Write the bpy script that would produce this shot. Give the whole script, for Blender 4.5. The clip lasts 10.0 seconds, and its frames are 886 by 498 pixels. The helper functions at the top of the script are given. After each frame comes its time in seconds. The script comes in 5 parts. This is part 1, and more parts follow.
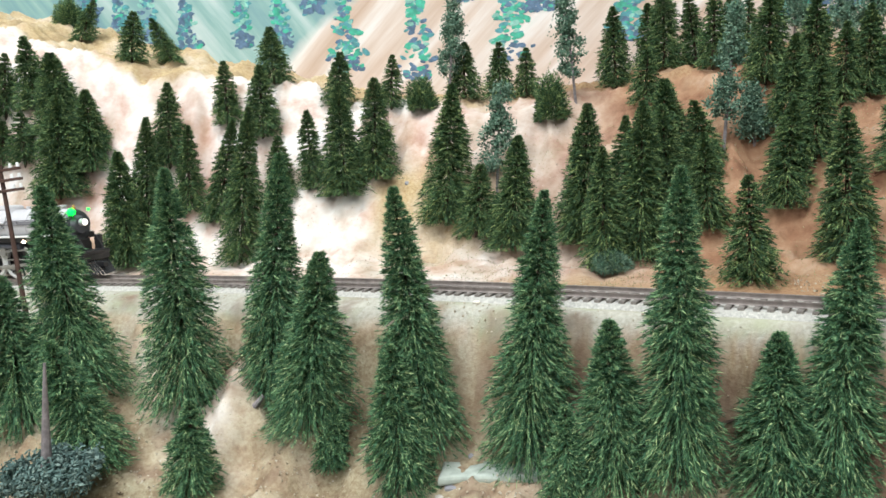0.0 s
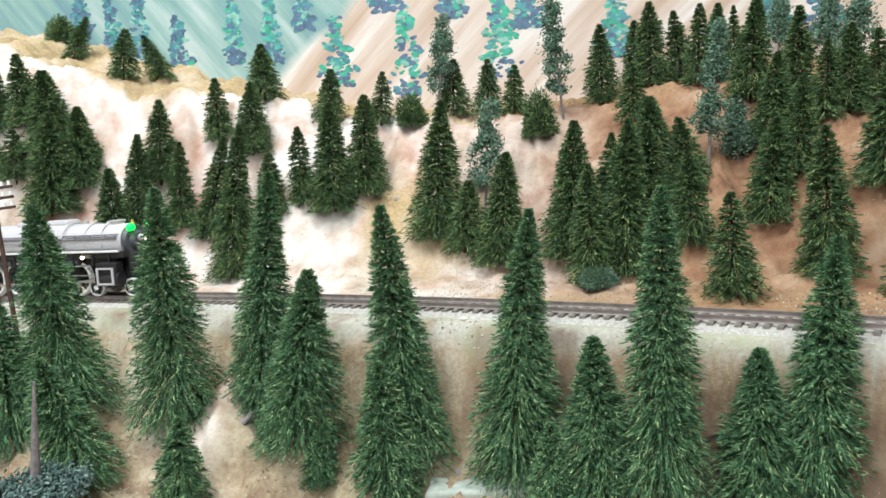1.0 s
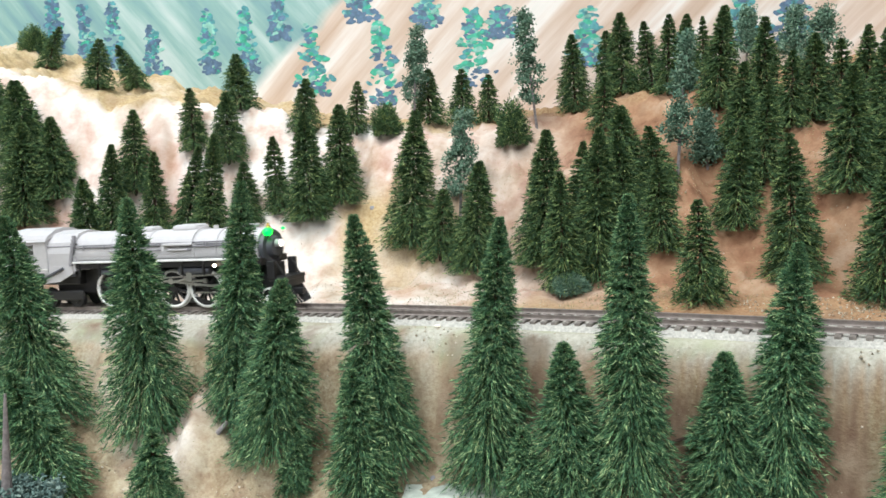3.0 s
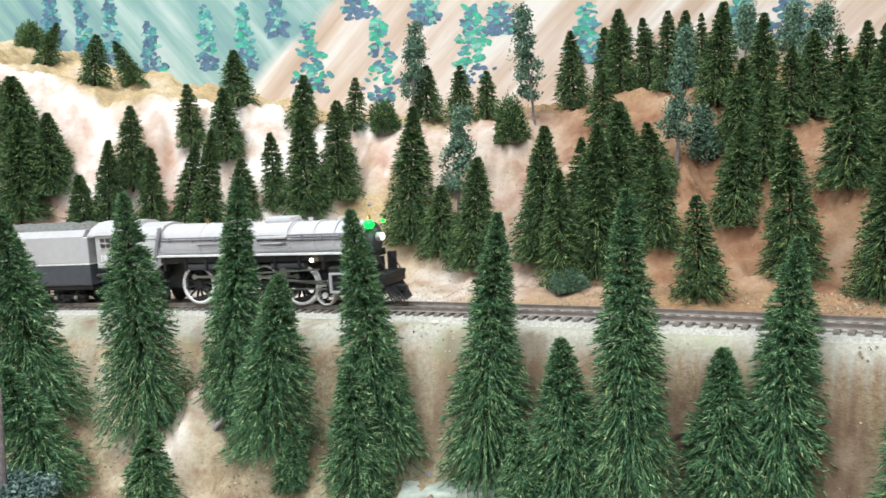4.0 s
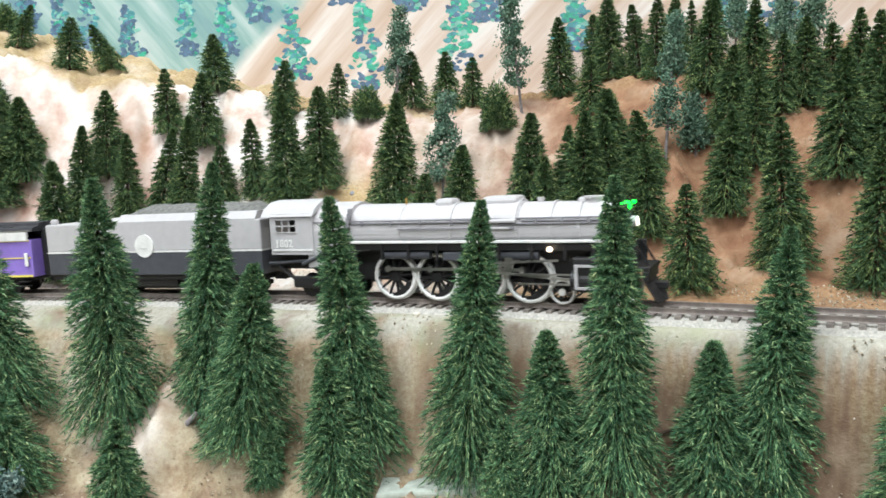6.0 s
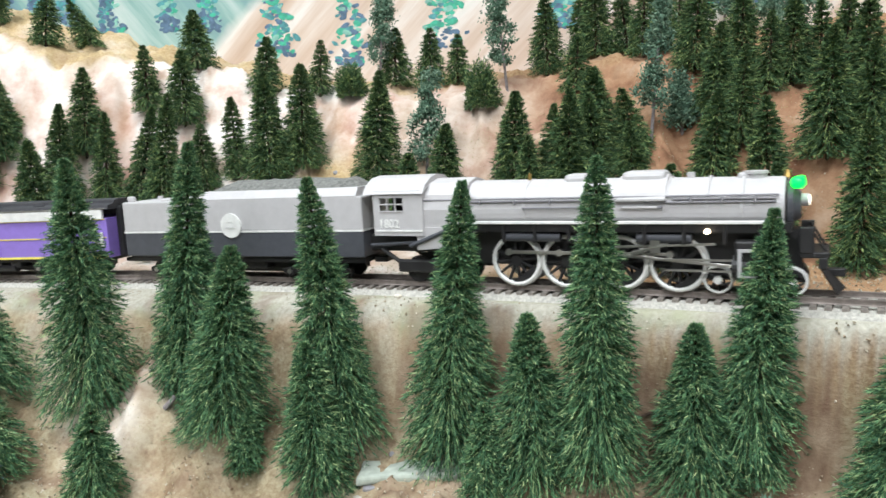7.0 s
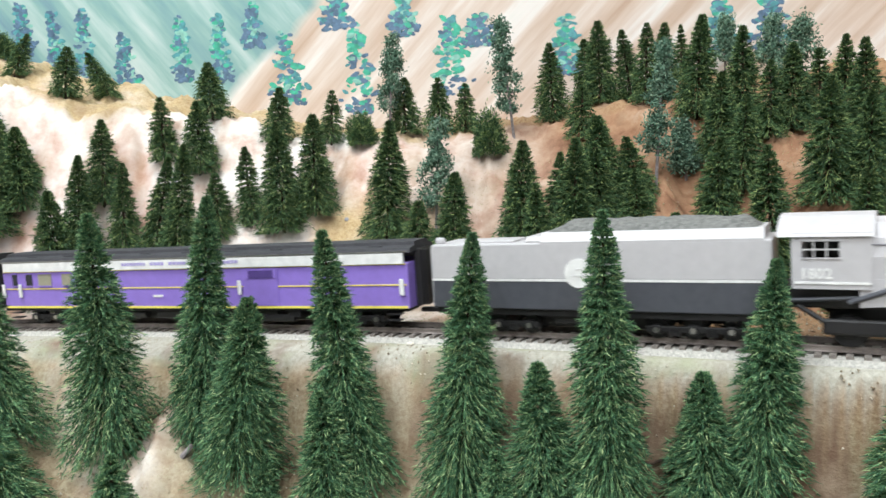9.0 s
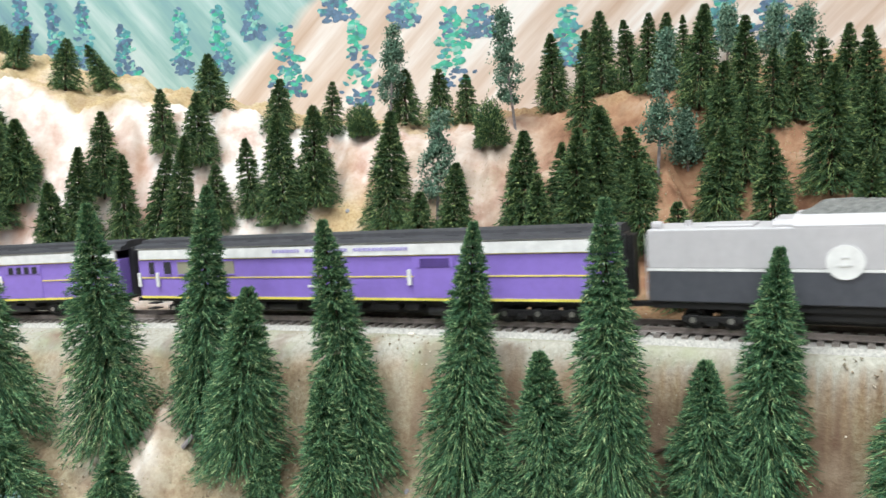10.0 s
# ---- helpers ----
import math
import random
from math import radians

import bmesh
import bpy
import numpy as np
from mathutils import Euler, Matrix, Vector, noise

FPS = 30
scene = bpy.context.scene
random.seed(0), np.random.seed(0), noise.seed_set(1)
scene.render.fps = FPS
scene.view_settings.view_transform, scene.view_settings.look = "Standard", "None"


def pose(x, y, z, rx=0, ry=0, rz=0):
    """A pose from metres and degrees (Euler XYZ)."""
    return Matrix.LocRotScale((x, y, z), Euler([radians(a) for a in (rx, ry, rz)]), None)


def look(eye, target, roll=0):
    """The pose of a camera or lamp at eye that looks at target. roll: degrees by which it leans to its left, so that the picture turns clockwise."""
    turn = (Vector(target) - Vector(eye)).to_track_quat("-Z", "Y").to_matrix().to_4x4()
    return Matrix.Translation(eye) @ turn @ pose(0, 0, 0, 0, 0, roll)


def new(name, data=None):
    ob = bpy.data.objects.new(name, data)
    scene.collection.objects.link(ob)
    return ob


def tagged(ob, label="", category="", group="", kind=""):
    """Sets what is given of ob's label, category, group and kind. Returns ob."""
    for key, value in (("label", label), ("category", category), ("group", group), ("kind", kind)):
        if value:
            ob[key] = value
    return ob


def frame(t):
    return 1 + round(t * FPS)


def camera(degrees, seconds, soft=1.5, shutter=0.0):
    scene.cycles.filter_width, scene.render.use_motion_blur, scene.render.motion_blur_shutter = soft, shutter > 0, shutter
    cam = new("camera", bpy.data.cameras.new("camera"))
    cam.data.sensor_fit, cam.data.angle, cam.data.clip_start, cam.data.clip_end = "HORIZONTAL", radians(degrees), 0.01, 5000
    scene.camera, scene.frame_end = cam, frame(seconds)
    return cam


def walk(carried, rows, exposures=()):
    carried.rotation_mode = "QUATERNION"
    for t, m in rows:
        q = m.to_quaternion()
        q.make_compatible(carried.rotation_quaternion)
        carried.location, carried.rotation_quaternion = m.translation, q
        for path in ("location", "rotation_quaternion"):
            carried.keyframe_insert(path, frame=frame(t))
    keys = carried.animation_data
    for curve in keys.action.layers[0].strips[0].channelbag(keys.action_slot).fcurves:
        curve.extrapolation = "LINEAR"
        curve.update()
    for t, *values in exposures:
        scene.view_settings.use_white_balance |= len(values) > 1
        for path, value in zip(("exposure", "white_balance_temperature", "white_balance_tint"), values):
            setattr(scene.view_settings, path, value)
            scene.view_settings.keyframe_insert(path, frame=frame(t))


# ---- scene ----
cam = camera(61.3, 10.0, soft=1.55, shutter=0.5)
PATH = [
    (0, (0.0387, 0.0115, 0.0725), (-0.1620, 1.9867, -0.1694), -3.09),
    (0.5, (0.0421, 0.0091, 0.0746), (-0.1626, 1.9858, -0.1503), -3.23),
    (1, (0.0431, 0.0075, 0.0761), (-0.1413, 1.9875, -0.1374), -3.25),
    (1.5, (0.0446, 0.0058, 0.0753), (-0.1230, 1.9882, -0.1289), -3.10),
    (2, (0.0404, 0.0046, 0.0765), (-0.1208, 1.9880, -0.1246), -3.05),
    (2.5, (0.0441, 0.0046, 0.0759), (-0.1056, 1.9894, -0.1198), -3.06),
    (3, (0.0474, 0.0036, 0.0766), (-0.0842, 1.9897, -0.1192), -3.51),
    (4.5, (0.0482, 0.0084, 0.0737), (-0.0722, 1.9947, -0.1269), -3.21),
    (5, (0.0504, 0.0139, 0.0729), (-0.0569, 2.0009, -0.1277), -3.01),
    (5.5, (0.0492, 0.0152, 0.0714), (-0.0523, 2.0027, -0.1276), -3.12),
    (7, (0.0545, 0.0242, 0.0722), (-0.0209, 2.0030, -0.2079), -3.13),
    (7.5, (0.0584, 0.0199, 0.0764), (0.0064, 2.0065, -0.1491), -3.45),
    (8, (0.0591, 0.0144, 0.0827), (0.0196, 2.0048, -0.1096), -3.13),
    (8.5, (0.0537, 0.0136, 0.0812), (-0.0015, 2.0039, -0.1070), -3.42),
    (9, (0.0533, 0.0154, 0.0805), (-0.0358, 2.0048, -0.1042), -3.66),
    (9.5, (0.0536, 0.0157, 0.0787), (-0.0345, 2.0056, -0.1021), -3.67),
    (10, (0.0531, 0.0166, 0.0777), (-0.0400, 2.0046, -0.1202), -3.76),
]
walk(cam, [(t, look(eye, target, roll)) for t, eye, target, roll in PATH], exposures=[(0, 0.0), (10, 0.0)])

# ---- light: a fluorescent ceiling lamp at the upper left, and added fill lamps ----
world = bpy.data.worlds.new("room_air")
scene.world = world
world.use_nodes = True
world.node_tree.nodes["Background"].inputs["Color"].default_value = (0.9, 0.95, 1.0, 1)
world.node_tree.nodes["Background"].inputs["Strength"].default_value = 0.25


def ceiling_or_fill_lamp(x, y, z, w, d, watts, colour, target):
    data = bpy.data.lights.new("ceiling_or_fill_lamp", "AREA")
    data.shape, data.size, data.size_y, data.energy, data.color = "RECTANGLE", w, d, watts, colour
    ob = new("ceiling_or_fill_lamp", data)
    ob.matrix_world = look((x, y, z), target)
    return ob


ceiling_or_fill_lamp(-0.42, 0.16, 1.20, 0.45, 0.25, 14.0, (0.89, 0.96, 1.0), (-0.18, 0.58, 0))
# two unseen lamps added as fill from the front
ceiling_or_fill_lamp(0.20, -0.22, 1.35, 1.2, 0.3, 8.8, (0.90, 0.96, 1.0), (0.1, 0.45, 0))
ceiling_or_fill_lamp(-0.1, -1.15, 1.35, 1.5, 0.4, 33.0, (0.90, 0.96, 1.0), (0.0, 0.4, 0))


# ---- materials ----
def shader(name, rough=0.8, metal=0.0, spec=0.5):
    m = bpy.data.materials.new(name)
    m.use_nodes = True
    b = m.node_tree.nodes["Principled BSDF"]
    b.inputs["Roughness"].default_value = rough
    b.inputs["Metallic"].default_value = metal
    b.inputs["Specular IOR Level"].default_value = spec
    return m, m.node_tree, b


def node(tree, kind, **values):
    n = tree.nodes.new(kind)
    for k, v in values.items():
        n.inputs[k.replace("_", " ")].default_value = v
    return n


def ramp(tree, fac, stops):
    r = tree.nodes.new("ShaderNodeValToRGB")
    while len(r.color_ramp.elements) < len(stops):
        r.color_ramp.elements.new(0.5)
    for e, (p, c) in zip(r.color_ramp.elements, stops):
        e.position, e.color = p, (*c, 1)
    tree.links.new(fac, r.inputs[0])
    return r.outputs[0]


def mixed(tree, fac, a, b, how="MIX"):
    m = tree.nodes.new("ShaderNodeMix")
    m.data_type, m.blend_type = "RGBA", how
    for value, slot in ((fac, 0), (a, 6), (b, 7)):
        if isinstance(value, (int, float)):
            m.inputs[slot].default_value = value
        elif isinstance(value, tuple):
            m.inputs[slot].default_value = (*value, 1)
        else:
            tree.links.new(value, m.inputs[slot])
    return m.outputs[2]


def noise_of(tree, scale, detail=4.0, rough=0.6):
    co = tree.nodes.new("ShaderNodeTexCoord")
    n = node(tree, "ShaderNodeTexNoise", Scale=scale, Detail=detail, Roughness=rough)
    tree.links.new(co.outputs["Object"], n.inputs["Vector"])
    return n.outputs["Fac"]


def bumped(tree, b, height, strength, distance):
    n = node(tree, "ShaderNodeBump", Strength=strength, Distance=distance)
    tree.links.new(height, n.inputs["Height"])
    tree.links.new(n.outputs[0], b.inputs["Normal"])


def painted(name, colour, rough=0.45, metal=0.0, wear=0.12, scale=180):
    m, t, b = shader(name, rough, metal)
    c = ramp(t, noise_of(t, scale), [(0.3, tuple(v * (1 - wear) for v in colour)), (0.7, tuple(min(1, v * (1 + wear)) for v in colour))])
    t.links.new(c, b.inputs["Base Color"])
    bumped(t, b, noise_of(t, scale * 6, 2), 0.15, 0.0002)
    return m


def needles(name, stops, rough=0.7):
    m, t, b = shader(name, rough, 0.0, 0.25)
    g = t.nodes.new("ShaderNodeNewGeometry")
    c = ramp(t, g.outputs["Random Per Island"], stops)
    c = mixed(t, ramp(t, noise_of(t, 90, 3), [(0.35, (0, 0, 0)), (0.7, (1, 1, 1))]), c, mixed(t, 1.0, c, (0.74, 0.84, 0.84), "MULTIPLY"))
    t.links.new(c, b.inputs["Base Color"])
    return m


# the palest yellow-green needles stand in for branch tips catching light
NEEDLE = needles("spruce_needles", [(0.0, (0.030, 0.078, 0.042)), (0.36, (0.064, 0.158, 0.080)), (0.66, (0.130, 0.260, 0.118)), (0.86, (0.24, 0.39, 0.18)), (1.0, (0.54, 0.62, 0.30))])
NEEDLE_DARK = needles("dark_pine_needles", [(0.0, (0.030, 0.064, 0.032)), (0.45, (0.066, 0.130, 0.056)), (0.80, (0.140, 0.220, 0.080)), (1.0, (0.40, 0.46, 0.17))])
PALE_LEAF = needles("pale_foliage", [(0.0, (0.070, 0.140, 0.095)), (0.6, (0.145, 0.240, 0.165)), (1.0, (0.30, 0.40, 0.28))])
BARK = painted("trunk_bark", (0.07, 0.045, 0.03), 0.9, 0, 0.4, 300)
LICHEN = needles("grey_lichen", [(0.0, (0.06, 0.10, 0.09)), (0.6, (0.13, 0.20, 0.18)), (1.0, (0.24, 0.31, 0.27))])


def terrain_material():
    m, t, b = shader("plaster_and_turf", 0.93, 0, 0.2)
    co = t.nodes.new("ShaderNodeTexCoord")
    sep = t.nodes.new("ShaderNodeSeparateXYZ")
    t.links.new(co.outputs["Object"], sep.inputs[0])
    big, mid, fine = noise_of(t, 11, 5), noise_of(t, 38, 6, 0.65), noise_of(t, 420, 5, 0.7)
    rock = ramp(t, mid, [(0.28, (0.54, 0.34, 0.27)), (0.40, (0.66, 0.50, 0.43)), (0.50, (0.74, 0.65, 0.59)), (0.62, (0.80, 0.77, 0.74))])
    warm = ramp(t, mid, [(0.28, (0.15, 0.070, 0.042)), (0.42, (0.28, 0.145, 0.085)), (0.55, (0.38, 0.225, 0.135)), (0.70, (0.48, 0.34, 0.24))])
    east = t.nodes.new("ShaderNodeMapRange")
    for k, v in zip(("From Min", "From Max"), (-0.04, 0.13)):
        east.inputs[k].default_value = v
    t.links.new(sep.outputs[0], east.inputs[0])
    c = mixed(t, east.outputs[0], rock, warm)
    # pinkish shade of the gullies, painted into the rock colour
    pink_shade = t.nodes.new("ShaderNodeAttribute")
    pink_shade.attribute_name = "pink"
    c = mixed(t, pink_shade.outputs["Fac"], c, ramp(t, mid, [(0.3, (0.42, 0.20, 0.14)), (0.5, (0.60, 0.36, 0.28)), (0.7, (0.74, 0.56, 0.48))]))
    turf = t.nodes.new("ShaderNodeAttribute")
    turf.attribute_name = "turf"
    grass = mixed(t, east.outputs[0], ramp(t, fine, [(0.3, (0.34, 0.22, 0.11)), (0.5, (0.50, 0.37, 0.20)), (0.75, (0.58, 0.47, 0.30))]), ramp(t, fine, [(0.3, (0.22, 0.12, 0.06)), (0.5, (0.36, 0.22, 0.12)), (0.75, (0.46, 0.32, 0.19))]))
    c = mixed(t, turf.outputs["Fac"], c, grass)
    bed = t.nodes.new("ShaderNodeAttribute")
    bed.attribute_name = "bed"
    ballast = ramp(t, fine, [(0.3, (0.36, 0.34, 0.28)), (0.6, (0.50, 0.48, 0.41)), (0.8, (0.58, 0.57, 0.50))])
    ballast = mixed(t, ramp(t, noise_of(t, 26, 3), [(0.48, (0, 0, 0)), (0.68, (1, 1, 1))]), ballast, (0.36, 0.38, 0.24))
    c = mixed(t, bed.outputs["Fac"], c, ballast)
    # mottled darker brown towards the bottom of the front bank
    low_brown = t.nodes.new("ShaderNodeAttribute")
    low_brown.attribute_name = "low_brown"
    brown_tone = ramp(t, mixed(t, 0.5, mid, fine), [(0.34, (0.15, 0.105, 0.065)), (0.46, (0.27, 0.21, 0.13)), (0.56, (0.38, 0.33, 0.22)), (0.68, (0.47, 0.44, 0.34))])
    c = mixed(t, low_brown.outputs["Fac"], c, brown_tone)
    # brown stains, and shade painted as brown on the lower right bank
    stain_shade = t.nodes.new("ShaderNodeAttribute")
    stain_shade.attribute_name = "stain_shade"
    c = mixed(t, stain_shade.outputs["Fac"], c, ramp(t, mid, [(0.3, (0.14, 0.070, 0.048)), (0.5, (0.22, 0.145, 0.10)), (0.7, (0.37, 0.28, 0.20))]))
    c = mixed(t, ramp(t, big, [(0.3, (0, 0, 0)), (0.75, (0.5, 0.5, 0.5))]), c, mixed(t, 1.0, c, (0.92, 0.86, 0.82), "MULTIPLY"))
    t.links.new(c, b.inputs["Base Color"])
    bumped(t, b, mixed(t, 0.4, noise_of(t, 120, 6, 0.7), noise_of(t, 900, 3)), 0.5, 0.0018)
    return m


TERRAIN = terrain_material()
LIGHT_GREY = painted("loco_light_grey_paint", (0.535, 0.515, 0.525), 0.45, 0, 0.05)
# darker grey that stands in for shadow lines on the boiler side
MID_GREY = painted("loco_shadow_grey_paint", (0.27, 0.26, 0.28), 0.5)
DARK_GREY = painted("tender_dark_grey_paint", (0.075, 0.078, 0.092), 0.45)
BLACK = painted("black_metal", (0.018, 0.017, 0.018), 0.5)
SOOT = painted("weathered_roof_grey", (0.040, 0.039, 0.045), 0.75, 0, 0.25)
PURPLE = painted("purple_car_paint", (0.29, 0.19, 0.62), 0.38, 0, 0.06)
LILAC = painted("faded_lilac_lettering", (0.40, 0.34, 0.66), 0.5)
DEEP_PURPLE = painted("deep_purple_panel", (0.10, 0.06, 0.24), 0.4)
YELLOW = painted("yellow_lining", (0.90, 0.76, 0.14), 0.5)
WHITE = painted("white_paint", (0.82, 0.81, 0.79), 0.5)
FAINT = painted("faint_grey_mark", (0.66, 0.65, 0.64), 0.5)
STEEL = painted("bright_steel", (0.55, 0.53, 0.50), 0.28, 0.9)
BRASS = painted("brass", (0.55, 0.36, 0.12), 0.3, 0.9)
GLASS = painted("dark_window_glass", (0.03, 0.03, 0.035), 0.1)
TAN = painted("tan_window_blind", (0.32, 0.30, 0.22), 0.7)
COAL = painted("coal_grey", (0.17, 0.17, 0.16), 0.9, 0, 0.4, 600)
RAIL = painted("weathered_rail", (0.26, 0.22, 0.20), 0.5, 0.3, 0.3)
TIE = painted("brown_tie", (0.20, 0.175, 0.155), 0.85, 0, 0.4, 500)
POLE = painted("brown_pole", (0.075, 0.038, 0.028), 0.7, 0, 0.3)
TRUNK_GREY = painted("grey_bare_wood", (0.23, 0.20, 0.20), 0.8, 0, 0.35, 400)
WALLPAINT = painted("room_wall_paint", (0.78, 0.77, 0.74), 0.9, 0, 0.05, 8)
STONE = painted("white_pebble", (0.72, 0.66, 0.56), 0.9, 0, 0.2, 700)


def glowing(name, colour, strength):
    m, t, b = shader(name, 0.3)
    b.inputs["Base Color"].default_value = (*colour, 1)
    b.inputs["Emission Color"].default_value = (*colour, 1)
    b.inputs["Emission Strength"].default_value = strength
    return m


GREEN_LED = glowing("green_lamp", (0.0, 1.0, 0.05), 4)
WARM_BULB = glowing("warm_bulb", (1.0, 0.80, 0.58), 9)
HEADLAMP = glowing("headlamp_bulb", (1.0, 0.93, 0.8), 2.5)


# ---- mesh helpers ----
def add_box(bm, x0, x1, y0, y1, z0, z1, bevel=0.0):
    r = bmesh.ops.create_cube(bm, size=1, matrix=Matrix.Translation(((x0 + x1) / 2, (y0 + y1) / 2, (z0 + z1) / 2)) @ Matrix.Diagonal((x1 - x0, y1 - y0, z1 - z0, 1)))
    if bevel:
        edges = list({e for v in r["verts"] for e in v.link_edges})
        bmesh.ops.bevel(bm, geom=edges, offset=bevel, segments=2, affect="EDGES", profile=0.5)
    return bm


def add_cyl(bm, a, b, r0, r1=None, n=16, caps=True):
    a, b = Vector(a), Vector(b)
    m = Matrix.Translation((a + b) / 2) @ (b - a).to_track_quat("Z", "Y").to_matrix().to_4x4()
    bmesh.ops.create_cone(bm, cap_ends=caps, segments=n, radius1=r0, radius2=r0 if r1 is None else r1, depth=(b - a).length, matrix=m)
    return bm


def add_profile(bm, points, x0, x1):
    """A prism along x of a closed outline in (y, z)."""
    rings = [[bm.verts.new((x, y, z)) for y, z in points] for x in (x0, x1)]
    n = len(points)
    for i in range(n):
        bm.faces.new((rings[0][i], rings[0][(i + 1) % n], rings[1][(i + 1) % n], rings[1][i]))
    bm.faces.new(rings[0][::-1])
    bm.faces.new(rings[1])
    bmesh.ops.recalc_face_normals(bm, faces=bm.faces[:])
    return bm


def part(name, bm, material, parent=None, label="", smooth=False):
    me = bpy.data.meshes.new(name)
    bm.to_mesh(me)
    bm.free()
    me.materials.append(material)
    if smooth:
        me.polygons.foreach_set("use_smooth", [True] * len(me.polygons))
    ob = new(name, me)
    ob.parent = parent
    if label:
        ob["label"] = label
    return ob


def part_np(name, verts, faces, material, parent=None, label="", smooth=False):
    me = bpy.data.meshes.new(name)
    k = faces.shape[1]
    me.vertices.add(len(verts))
    me.vertices.foreach_set("co", np.asarray(verts, np.float32).ravel())
    me.loops.add(faces.size)
    me.loops.foreach_set("vertex_index", faces.astype(np.int32).ravel())
    me.polygons.add(len(faces))
    me.polygons.foreach_set("loop_start", np.arange(0, faces.size, k, dtype=np.int32))
    me.polygons.foreach_set("use_smooth", np.full(len(faces), smooth))
    me.materials.append(material)
    me.update(calc_edges=True)
    ob = new(name, me)
    ob.parent = parent
    if label:
        ob["label"] = label
    return ob


def box(name, x0, x1, y0, y1, z0, z1, material, parent, bevel=0.0, label=""):
    return part(name, add_box(bmesh.new(), x0, x1, y0, y1, z0, z1, bevel), material, parent, label)


# ---- the plan: the track's line and the ground's height ----
GAUGE = 0.0165


def near_rail(x):
    return 0.4281 - 0.4062 * x - 0.312 * x * x


XS = np.linspace(-1.6, 0.75, 2401)
ARC = np.concatenate([[0], np.cumsum(np.hypot(np.diff(XS), np.diff(near_rail(XS))))])
ARC -= np.interp(0, XS, ARC)


def on_track(s, side=GAUGE / 2):
    """Place and heading at s metres along the near rail, side metres behind it."""
    x = float(np.interp(s, ARC, XS))
    slope = -0.4062 - 0.624 * x
    n = math.hypot(1, slope)
    return x - side * slope / n, near_rail(x) + side / n, math.atan(slope)


def smooth_step(v):
    v = np.clip(v, 0, 1)
    return v * v * (3 - 2 * v)


def bump_at(x, y, cx, cy, sx, sy, h):
    return h * np.exp(-((x - cx) / sx) ** 2 - ((y - cy) / sy) ** 2)


# swells (+) and gullies (-) of the slopes: centre, half widths, height
LUMPS = [
    (-0.325, 0.612, 0.030, 0.035, -0.022), (-0.220, 0.630, 0.018, 0.025, -0.012), (-0.114, 0.600, 0.018, 0.022, 0.012),
    (-0.024, 0.610, 0.020, 0.030, -0.014), (-0.062, 0.588, 0.028, 0.022, 0.008), (-0.150, 0.672, 0.030, 0.015, 0.005),
    (0.180, 0.527, 0.012, 0.020, 0.010), (0.198, 0.520, 0.010, 0.022, -0.010), (0.262, 0.465, 0.030, 0.025, 0.010),
    (-0.112, 0.395, 0.014, 0.030, 0.018),
]


def ground(x, y):
    x, y = np.asarray(x, float), np.asarray(y, float)
    xc = np.clip(x, -1.4, 0.55)
    u = y - near_rail(xc)
    # the bank in front of the track
    width = np.clip(0.052 - 0.13 * xc, 0.028, 0.11)
    deep = np.clip(0.070 + 0.2 * np.minimum(xc, 0), 0.044, 0.09)
    q = (-u - 0.016) / (width - 0.016)
    front = -0.0065 - 0.008 * smooth_step(q / 0.5) - (deep - 0.008) * smooth_step((q - 0.22) / 0.78) - 0.45 * np.clip(-u - width, 0, 0.18)
    # the hill behind it: an apron, the cut face, its crest and the tan strip up to the backdrop
    knots = [-0.60, -0.45, -0.37, -0.31, -0.25, -0.20, -0.15, -0.11, -0.05, 0.0, 0.05, 0.10, 0.15, 0.20, 0.25, 0.32, 0.45]
    toe = np.interp(xc, [-0.60, -0.35, -0.31, -0.27, -0.20, -0.10, 0.0, 0.10, 0.25, 0.45], [0.045, 0.036, 0.042, 0.058, 0.075, 0.095, 0.105, 0.115, 0.100, 0.100])
    run = np.interp(xc, [-0.6, -0.3, -0.2, -0.1, 0.05, 0.12, 0.2, 0.45], [0.10, 0.10, 0.11, 0.115, 0.115, 0.15, 0.19, 0.19])
    high = np.interp(xc, knots, [0.236, 0.214, 0.186, 0.163, 0.158, 0.152, 0.136, 0.122, 0.116, 0.115, 0.1135, 0.119, 0.128, 0.128, 0.117, 0.104, 0.090])
    tail = np.interp(xc, knots, [0.25, 0.21, 0.20, 0.22, 0.17, 0.11, 0.13, 0.20, 0.20, 0.17, 0.15, 0.14, 0.13, 0.20, 0.29, 0.33, 0.30])
    v = (u - toe) / run
    apron = -0.0065 + 0.10 * np.clip(u - 0.036, 0, 1) * (1 - smooth_step(v))
    rise = np.where(xc < 0.1, 0.75, 0.75 - 2.5 * np.clip(xc - 0.1, 0, 0.14))
    back = apron + (high + 0.0065) * (rise * smooth_step(v) + (1 - rise) * np.clip(v, 0, 1)) + tail * np.clip(u - toe - run, 0, 1)
    z = np.where(u < 0.01, front, back)
    for cx, cy, sx, sy, h in LUMPS:
        z = z + bump_at(x, y, cx, cy, sx, sy, h)
    return z


